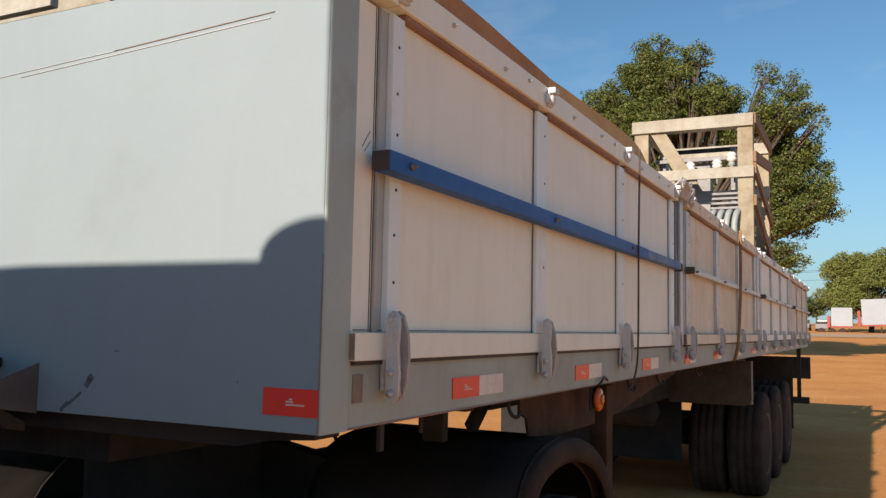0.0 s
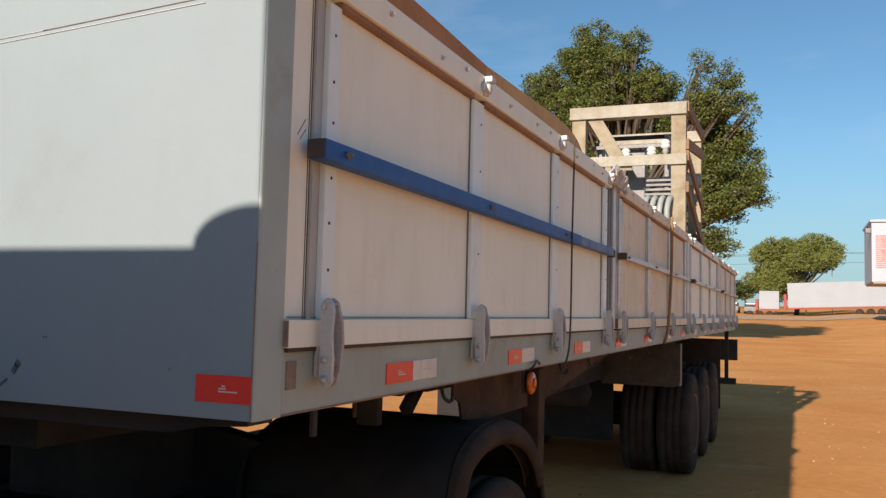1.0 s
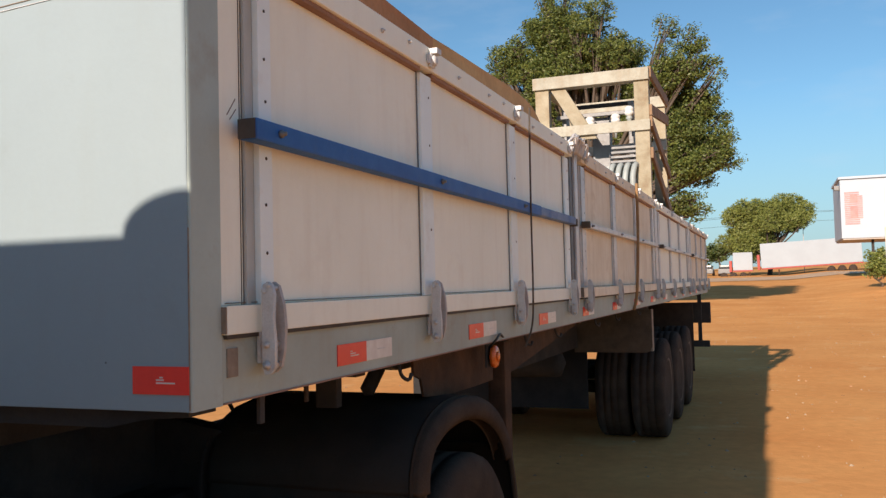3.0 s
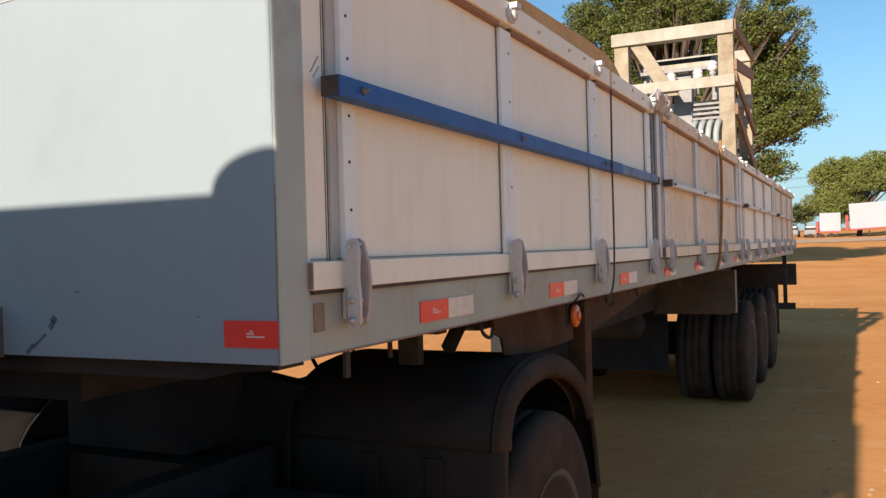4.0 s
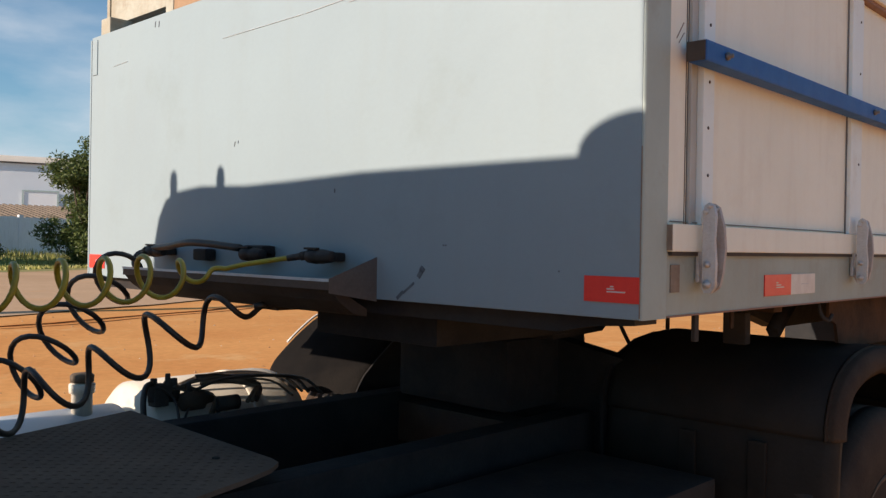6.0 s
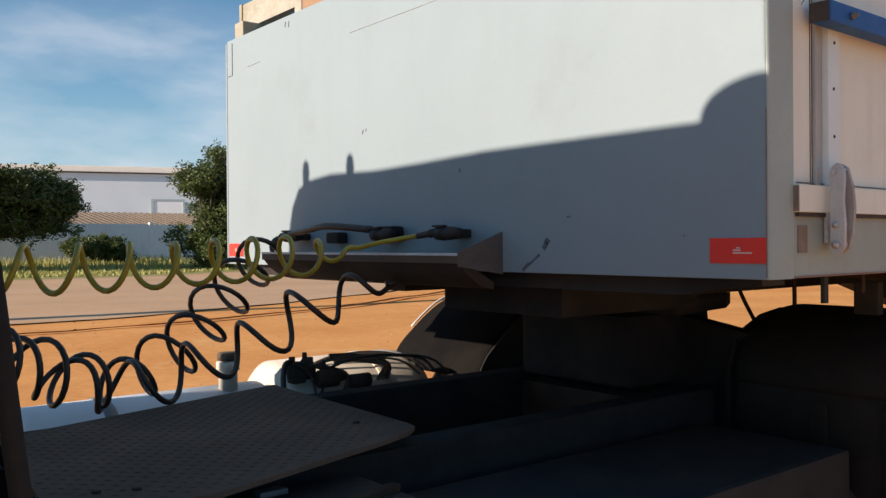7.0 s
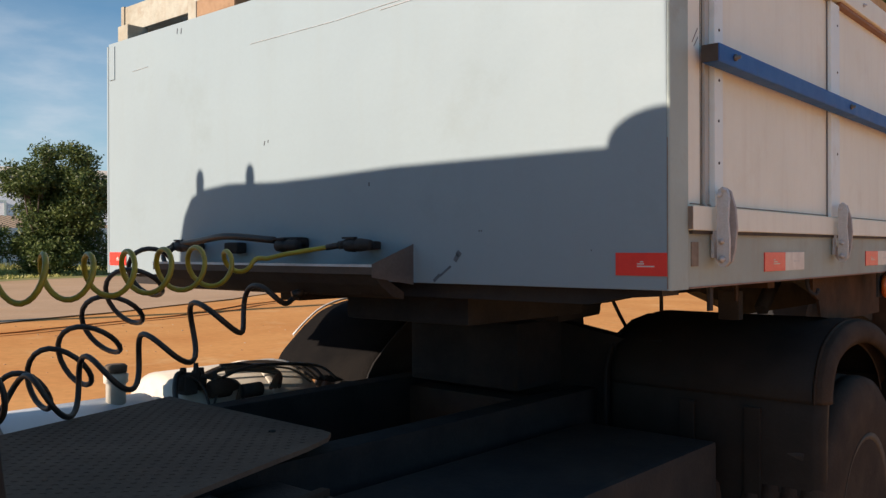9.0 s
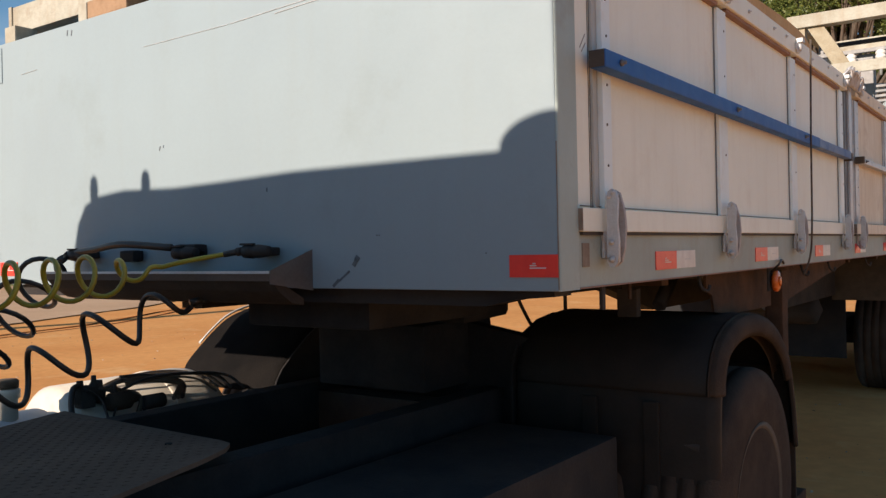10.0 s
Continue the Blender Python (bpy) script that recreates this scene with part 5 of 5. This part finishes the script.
for j in range(41):
    for i in range(47):
        x, y = -1.745 + i * 0.0236, -1.215 + j * 0.0234
        if x > -0.665 - max(0.0, y + 0.92) * 0.34 or y < -1.145 - (x + 1.47) * 0.091 or x < -1.45 - (y + 1.16) * 0.31:
            continue
        s = 0.007 if (i + j) % 2 else -0.007
        ridge.faces.new([ridge.verts.new(p) for p in ((x - 0.006, y - s, DECK + 0.0012), (x, y - s * 0.3 - 0.002, DECK + 0.0024), (x + 0.006, y + s, DECK + 0.0012), (x, y + s * 0.3 + 0.002, DECK + 0.0024))])
tagged(part("tread_pattern", ridge, M_PLATE, plate), kind="stuff")
part("catwalk_frame", solid(-1.50, -1.0, -1.05, -0.32, FZ + 0.001, DECK - 0.0125), M_GREASE, plate)
for x, y in ((-0.80, -1.12), (-0.77, -1.05), (-1.02, -0.36)):
    part("catwalk_bolt", lathe(bmesh.new(), [(0.010, DECK), (0.010, DECK + 0.004), (0.004, DECK + 0.005)], "z", (x, y, 0), 6), M_STEEL, plate)
# perforated step
step = bmesh.new()
for i in range(6):
    for j in range(5):
        x, y = -1.71 + i * 0.047, -1.405 + j * 0.047
        out = [(x + 0.0235 + 0.0235 * sx, y + 0.0235 + 0.0235 * sy) for sx, sy in ((-1, -1), (0, -1), (1, -1), (1, 0), (1, 1), (0, 1), (-1, 1), (-1, 0))]
        ring = [(math.cos(a), math.sin(a)) for a in (math.radians(225 + 45 * k) for k in range(8))]
        vo = [step.verts.new((*p, B - 0.455)) for p in out]
        vi = [step.verts.new((x + 0.0235 + 0.0155 * c, y + 0.0235 + 0.0155 * d, B - 0.457)) for c, d in ring]
        vl = [step.verts.new((x + 0.0235 + 0.0145 * c, y + 0.0235 + 0.0145 * d, B - 0.466)) for c, d in ring]
        for k in range(8):
            step.faces.new((vo[k], vo[(k + 1) % 8], vi[(k + 1) % 8], vi[k]))
            step.faces.new((vi[k], vi[(k + 1) % 8], vl[(k + 1) % 8], vl[k]))
tagged(part("perforated_step", step, M_STEPMETAL, tractor, "perforated dull metal step"), kind="stuff")
part("step_frame", solid(-1.72, -1.40, -1.42, -1.16, B - 0.62, B - 0.475, bevel=0.006), M_BLACK, tractor)

# grab rail behind the cab
rail = spline([(-0.37, -1.425, B - 0.80), (-0.37, -1.430, B - 0.3), (-0.37, -1.440, B - 0.02), (-0.37, -1.438, B + 0.055), (-0.37, -1.415, B + 0.092), (-0.37, -1.394, B + 0.065), (-0.37, -1.385, B + 0.01), (-0.37, -1.360, B - 0.22), (-0.37, -1.328, B - 0.48), (-0.37, -1.295, B - 0.80)], 60)
grab = thing("grab_rail", (-0.37, -1.36, B - 0.82), "black bent tube grab rail beside the catwalk", "grab rail")
part("bent_tube", tube(bmesh.new(), rail, 0.0155, 14), M_BLACK, grab, smooth=True)
for y in (-1.425, -1.295):
    part("foot_plate", solid(-0.41, -0.33, y - 0.035, y + 0.035, B - 0.82, B - 0.797, bevel=0.004), M_TUBE, grab)
part("rail_bracket", solid(-0.82, -0.33, -1.47, -1.252, B - 0.85, B - 0.8205, bevel=0.006), M_FENDER, tractor)

# dark battery box and lower platform
part("battery_box", solid(-0.82, -0.32, -1.25, -0.50, B - 0.95, B - 0.482, bevel=0.012), M_STEEL, tractor, "dark battery box")
part("side_locker", solid(-0.82, -0.30, -0.495, 0.97, B - 1.1, B - 0.56, bevel=0.02), M_GREASE, tractor, "dusty dark locker between battery box and wheel")
part("rusty_rail", moved(solid(-0.013, 0.013, 0, 0.60, 0, 0.018, bevel=0.004), pose(-0.504, -1.095, B - 0.4815, 0, 0, 12)), M_RUBBER, tractor, "thin rust-brown rail")
for y in (-0.92, -0.78):
    part("pipe_clip", solid(-0.80, -0.765, y, y + 0.07, B - 0.4818, B - 0.468, bevel=0.005), M_GALV, tractor, "small pale clip")
fairing = part("side_fairing", prism(bmesh.new(), [(-1.70, B - 0.08), (-1.585, B - 0.18), (-1.53, B - 0.25), (-1.445, B - 0.56), (-1.44, B - 0.95), (-1.8, B - 0.95), (-1.8, B - 0.08)], "x", -1.12, -1.0), M_BLACK, tractor, "black slanting fairing beside the step")
part("fairing_hook", tube(bmesh.new(), spline([(-1.05, -1.54, B - 0.25), (-1.05, -1.50, B - 0.243), (-1.05, -1.478, B - 0.262), (-1.05, -1.474, B - 0.34)], 14), 0.008, 8), M_TUBE, fairing)
TX, TZ, TR = -2.20, B - 0.662, 0.27
tank_ = part("fuel_tank", lathe(bmesh.new(), [(0.001, -0.04), (0.24, -0.03), (TR, 0.0), (TR, 0.56), (0.262, 0.61), (0.24, 0.66), (0.14, 0.71), (0.001, 0.73)], "y", (TX, 0, TZ), 40), M_TANK, tractor, "cream painted cylindrical tank")
part("tank_strap", lathe(bmesh.new(), [(TR + 0.002, 0.40), (TR + 0.005, 0.405), (TR + 0.005, 0.435), (TR + 0.002, 0.44)], "y", (TX, 0, TZ), 40), M_TANK, tank_)
air = part("air_reservoir", lathe(bmesh.new(), [(0.001, -1.02), (0.20, -1.0), (0.25, -0.95), (0.25, -0.09), (0.20, -0.05), (0.001, -0.045)], "y", (-2.16, 0, B - 0.71), 40), M_SHED, tractor, "pale grey air reservoir")
part("tank_strap", lathe(bmesh.new(), [(0.252, -0.72), (0.256, -0.715), (0.256, -0.68), (0.252, -0.675)], "y", (-2.16, 0, B - 0.71), 40), M_GALV, air)
part("filler_cap", lathe(bmesh.new(), [(0.036, B - 0.50), (0.036, B - 0.40), (0.044, B - 0.395), (0.045, B - 0.365), (0.036, B - 0.36), (0.001, B - 0.359)], "z", (-2.11, -0.235, 0), 20), M_TANK, air, "cream filler neck")
part("cap", lathe(bmesh.new(), [(0.030, B - 0.3585), (0.040, B - 0.357), (0.041, B - 0.335), (0.034, B - 0.328), (0.001, B - 0.327)], "z", (-2.11, -0.235, 0), 20), M_RIM, air, "dark ribbed cap")
valves = part("valve_block", solid(-2.03, -1.97, -0.03, 0.03, B - 0.46, B - 0.375, bevel=0.018), M_STEEL, tractor, "dark valve block with bent pipes")
for x, y, z, r in ((-2.0, -0.02, -0.40, 0.020), (-1.99, 0.03, -0.385, 0.015), (-2.02, 0.07, -0.41, 0.022), (-1.98, 0.11, -0.425, 0.014)):
    part("valve", lathe(bmesh.new(), [(r, B + z - 0.04), (r * 1.2, B + z + 0.01), (r * 0.7, B + z + 0.02), (r * 0.6, B + z + 0.045), (0.001, B + z + 0.046)], "z", (x, y, 0), 12), M_STEEL, valves)
rnd3 = random.Random(12)
for k in range(3):
    a = [(-2.02 + 0.02 * k, 0.16, B - 0.368 - 0.01 * k), (-2.0 + 0.015 * k, 0.26, B - 0.372 - 0.008 * k), (-1.98 + 0.015 * k, 0.385, B - 0.402 - 0.006 * k), (-1.94, 0.40 - 0.01 * k, B - 0.425), (-1.86, 0.33 - 0.02 * k, B - 0.455)]
    part("pipe", tube(bmesh.new(), spline(a, 18), 0.009, 8), M_RIM if k else M_HOSE, valves, "dusty brown bent pipe")
for k in range(5):
    r1, r2, r3 = rnd3.random(), rnd3.random(), rnd3.random()
    y = -0.03 + 0.16 * r2
    a = [(-2.0, y, B - 0.40), (-1.97 - 0.04 * r2, y + 0.03 * r3, B - 0.385 - 0.02 * r2), (-1.95, y + 0.04 + 0.16 * r1, B - 0.42 - 0.02 * r3), (-1.88 - 0.05 * r2, y - 0.02 + 0.18 * r3, B - 0.50)]
    part("pipe", tube(bmesh.new(), spline(a, 14), 0.004 + 0.004 * r3, 6), M_HOSE if k % 3 else M_RIM, valves)
for k in range(6):
    r1, r2 = rnd3.random(), rnd3.random()
    x, y = -2.10 + 0.028 * k, 0.04 + 0.10 * r1
    a = [(x, y, B - 0.405), (x + 0.02 * r2, y + 0.10, B - 0.382 + 0.010 * r2), (x + 0.03 * r1, y + 0.26, B - 0.386 + 0.012 * r1), (x + 0.05, y + 0.40 + 0.10 * r2, B - 0.402), (x + 0.12, y + 0.46 + 0.08 * r2, B - 0.46)]
    part("pipe", tube(bmesh.new(), spline(a, 16), 0.0045 + 0.003 * r2, 6), M_HOSE if k % 2 else M_RIM, valves, "thin dark air line over the tank")
part("elbow", tube(bmesh.new(), spline([(-1.99, -0.03, B - 0.37), (-1.98, -0.06, B - 0.38), (-1.96, -0.08, B - 0.43), (-1.93, -0.09, B - 0.50)], 10), 0.011, 8), M_HOSE, valves)
part("governor", lathe(bmesh.new(), [(0.02, 0.06), (0.035, 0.07), (0.035, 0.15), (0.02, 0.16), (0.012, 0.20), (0.001, 0.201)], "y", (-1.95, 0, B - 0.445), 14), M_RUBBER, valves, "dark round governor lying on the tank")
part("governor", lathe(bmesh.new(), [(0.02, 0.20), (0.028, 0.205), (0.028, 0.29), (0.001, 0.291)], "y", (-1.93, 0, B - 0.465), 14), M_STEEL, valves)
# Added plate that hides and shades the sunlit dirt beyond the frame.
part("side_guard", solid(-2.32, -2.28, -1.5, 1.0, 0.14, 0.72, bevel=0.01), M_STEEL, tractor, "dark plate added under the tank to block sunlit ground")

# rear wheels, with mudguards
AX = 1.57
for x, out in ((-0.13, 1), (-0.47, -1), (-2.13, 1), (-2.47, -1)):
    wheel(tractor, x, AX, R, R, 0.29, out)
part("axle", tube(bmesh.new(), [(-2.4, AX, R), (-0.2, AX, R)], 0.09, 12), M_STEEL, tractor)
ARCH = [(1.095, -0.42), (1.10, -0.36), (1.135, -0.287), (1.20, -0.227), (1.32, -0.182), (1.46, -0.164), (1.60, -0.168), (1.74, -0.192), (1.87, -0.236), (1.98, -0.297), (2.06, -0.368), (2.11, -0.45)]
FRONT_DROP = [(1.106, -0.398), (1.098, -0.43), (1.088, -0.50), (1.082, -0.62), (1.08, -0.80), (1.08, -0.97)]
REAR_DROP = [(2.085, -0.43), (2.105, -0.46), (2.13, -0.53), (2.16, -0.63), (2.19, -0.79)]


def guard(line, x0, x1, lip=0.085, inset=0.0):
    """A strip of mudguard swept along a line of (y, z) with broad rolled rims on both sides."""
    bm = bmesh.new()
    pts = spline([(0, y, B + z) for y, z in line], 4 * len(line))
    rows = []
    across = ((x0 + 0.012, lip), (x0, lip * 0.75), (x0, lip * 0.42), (x0 + 0.012, lip * 0.16), (x0 + 0.04, 0.0), (x1 - 0.04, 0.0), (x1 - 0.012, lip * 0.16), (x1, lip * 0.42), (x1, lip * 0.75), (x1 - 0.012, lip))
    for i, p in enumerate(pts):
        t = (pts[min(i + 1, len(pts) - 1)] - pts[max(i - 1, 0)]).normalized()
        inward = Vector((0, t.z, -t.y))
        rows.append([bm.verts.new(Vector((x, p.y, p.z)) + inward * (d + inset)) for x, d in across])
    for one, two in zip(rows, rows[1:]):
        for k in range(len(across) - 1):
            bm.faces.new((one[k], one[k + 1], two[k + 1], two[k])).smooth = True
    bmesh.ops.recalc_face_normals(bm, faces=bm.faces)
    bmesh.ops.solidify(bm, geom=bm.faces[:], thickness=0.006)
    return bm


arch = part("wheel_arch", guard(ARCH, -0.80, 0.012), M_FENDER, tractor, "black plastic mudguard with a dusty rolled rim")
# Added plate that stops sunlit ground showing through the arch.
part("inner_cheek", prism(bmesh.new(), [(y, B + z - 0.012) for y, z in ARCH] + [(2.11, B - 0.98), (1.095, B - 0.98)], "x", -0.812, -0.802), M_BLACK, arch, "black plate added to block light through the mudguard")
part("rolled_rim", guard(ARCH, -0.055, 0.0155, 0.088, -0.003), M_RUBBER, arch, "dusty brown rolled rim of the mudguard")
part("front_apron", guard(FRONT_DROP[::-1], -0.80, 0.010, 0.07, 0.006), M_FENDER, arch, "lower front apron of the mudguard")
for x in (-0.46, -0.22):
    part("rib", solid(x - 0.03, x + 0.03, 1.074, 1.088, B - 0.96, B - 0.45, bevel=0.006), M_FENDER, arch)
part("rear_apron", guard(REAR_DROP, -0.80, 0.020, 0.05), M_FENDER, arch, "lower rear apron of the mudguard")
part("mud_flap", solid(-0.77, 0.0, 2.19, 2.202, B - 1.05, B - 0.77), M_RUBBER, arch)
FAR_ARCH = [(0.875, -0.53), (0.90, -0.465), (0.935, -0.416), (1.008, -0.352), (1.101, -0.28), (1.197, -0.223), (1.32, -0.188), (1.45, -0.173), (1.57, -0.170), (1.70, -0.188), (1.84, -0.235), (1.95, -0.30), (2.05, -0.40), (2.12, -0.50)]
g = part("wheel_arch", guard(FAR_ARCH, -2.61, -1.94, 0.05), M_SHADEBLACK, tractor, "black plastic mudguard")
# Added dark plate facing away from the sun, for shade below the guard.
part("inner_cheek", prism(bmesh.new(), [(y, B + z - 0.012) for y, z in FAR_ARCH] + [(2.12, B - 0.98), (0.875, B - 0.98)], "x", -1.936, -1.926), M_TUBE, g, "black plate added for the shade under the mudguard")
# Pale tube paints the bright line where sun grazes the guard's edge.
part("arch_rim", tube(bmesh.new(), [(-2.60, p.y, p.z) for p in spline([(0, y, B + z + 0.006) for y, z in FAR_ARCH[3:9]], 14)], 0.006, 8), M_CAST, g, "thin pale tube drawn as the mudguard's sunlit rim")
part("mud_flap", solid(-2.58, -1.95, 2.122, 2.134, B - 1.05, B - 0.84), M_RUBBER, g)
part("arch_stay", tube(bmesh.new(), [(-0.9, 1.2, FZ - 0.05), (-0.05, 1.1, B - 0.60)], 0.018, 8), M_STEEL, tractor)

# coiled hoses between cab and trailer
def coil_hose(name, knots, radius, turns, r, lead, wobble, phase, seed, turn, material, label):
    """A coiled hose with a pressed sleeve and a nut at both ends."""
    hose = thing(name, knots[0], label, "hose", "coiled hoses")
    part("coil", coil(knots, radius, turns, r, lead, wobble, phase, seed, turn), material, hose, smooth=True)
    for end, inner in ((knots[0], knots[1]), (knots[-1], knots[-2])):
        e, way_in = Vector(end), (Vector(inner) - Vector(end)).normalized()
        part("sleeve", tube(bmesh.new(), [e + way_in * 0.004, e + way_in * 0.045], r * 1.35, 10), M_HOSE, hose)
        part("end_nut", tube(bmesh.new(), [e - way_in * 0.012, e + way_in * 0.006], r * 1.7, 6), M_STEEL, hose)


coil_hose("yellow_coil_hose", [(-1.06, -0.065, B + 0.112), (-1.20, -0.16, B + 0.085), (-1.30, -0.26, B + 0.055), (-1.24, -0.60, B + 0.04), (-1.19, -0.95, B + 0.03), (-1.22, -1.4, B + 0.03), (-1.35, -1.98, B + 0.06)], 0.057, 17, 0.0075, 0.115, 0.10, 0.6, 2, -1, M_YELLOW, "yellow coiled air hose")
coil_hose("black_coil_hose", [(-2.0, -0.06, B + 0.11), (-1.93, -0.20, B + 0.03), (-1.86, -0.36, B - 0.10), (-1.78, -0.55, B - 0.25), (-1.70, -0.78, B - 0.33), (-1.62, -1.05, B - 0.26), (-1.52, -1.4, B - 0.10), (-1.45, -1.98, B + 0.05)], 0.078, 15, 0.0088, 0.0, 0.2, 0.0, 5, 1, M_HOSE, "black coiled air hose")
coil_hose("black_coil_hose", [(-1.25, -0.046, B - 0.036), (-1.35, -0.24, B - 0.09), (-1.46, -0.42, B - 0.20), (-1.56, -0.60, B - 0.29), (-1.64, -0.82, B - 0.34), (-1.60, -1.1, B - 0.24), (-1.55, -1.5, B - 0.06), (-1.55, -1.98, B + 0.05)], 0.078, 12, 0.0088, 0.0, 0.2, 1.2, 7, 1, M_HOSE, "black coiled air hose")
single("tray_cable", tube(bmesh.new(), spline([(-1.40, -0.05, B + 0.13), (-1.6, -0.10, B + 0.145), (-1.8, -0.08, B + 0.13), (-2.0, -0.05, B + 0.12)], 24), 0.012, 8), M_HOSE, "black cable lying along the tray", "cable")

# the unseen cab, which throws its shade on the bulkhead and bounces pale light into it
cab = thing("lorry_cab", (-1.15, -3.1, 0), "low-roofed lorry cab before the trailer, pale blue to bounce light", "cab")
CY = -1.80
RZ = B + 0.347 + 0.364 * -CY
outline = [(-2.32, 0.75), (-0.02, 0.75), (-0.02, RZ - 0.10), (-0.08, RZ + 0.002), (-1.13, RZ + 0.001), (-1.45, RZ - 0.010), (-1.70, RZ - 0.016), (-1.98, RZ - 0.008), (-2.14, RZ - 0.022), (-2.22, RZ - 0.05), (-2.27, RZ - 0.12), (-2.30, RZ - 0.22)]
bm = prism(bmesh.new(), outline, "y", CY - 1.9, CY)
part("shell", bm, M_CAB, cab)
part("rear_window", solid(-1.7, -0.6, CY + 0.001, CY + 0.006, B + 0.2, B + 0.75), M_GLASS, cab)
for x in (-2.17, -1.86):
    part("roof_lamp", lathe(bmesh.new(), [(0.022, RZ - 0.06), (0.026, RZ + 0.03), (0.02, RZ + 0.06), (0.001, RZ + 0.075)], "z", (x, CY - 0.05, 0), 12), M_ORANGE, cab)
# Unseen outline added to shade the bulkhead's corner and the dirt beside the trailer.
bump = [(-0.42, RZ - 0.01)] + [(-0.262 - 0.155 * math.cos(a), RZ + 0.012 + 0.085 * math.sin(a)) for a in (math.radians(10 + 80 * k / 8) for k in range(9))] + [(-0.240, RZ + 0.09), (-0.256, RZ + 0.12), (-0.262, 2.9), (-0.262, 3.22), (-0.225, 3.22), (0.13, 2.25), (0.13, 1.2), (-0.01, 1.2), (-0.01, RZ - 0.01)]
part("air_intake", prism(bmesh.new(), bump, "y", CY - 0.2, CY - 0.02), M_FENDER, cab, "unseen black stack added at the cab's corner to cast shade")
for x in (-0.35, -2.25):
    wheel(cab, x, CY - 1.2, R, R, 0.30, 1 if x > -1 else -1)
part("chassis", solid(-1.75, -0.85, CY - 1.9, CY - 0.2, 0.5, 0.745), M_STEEL, cab)
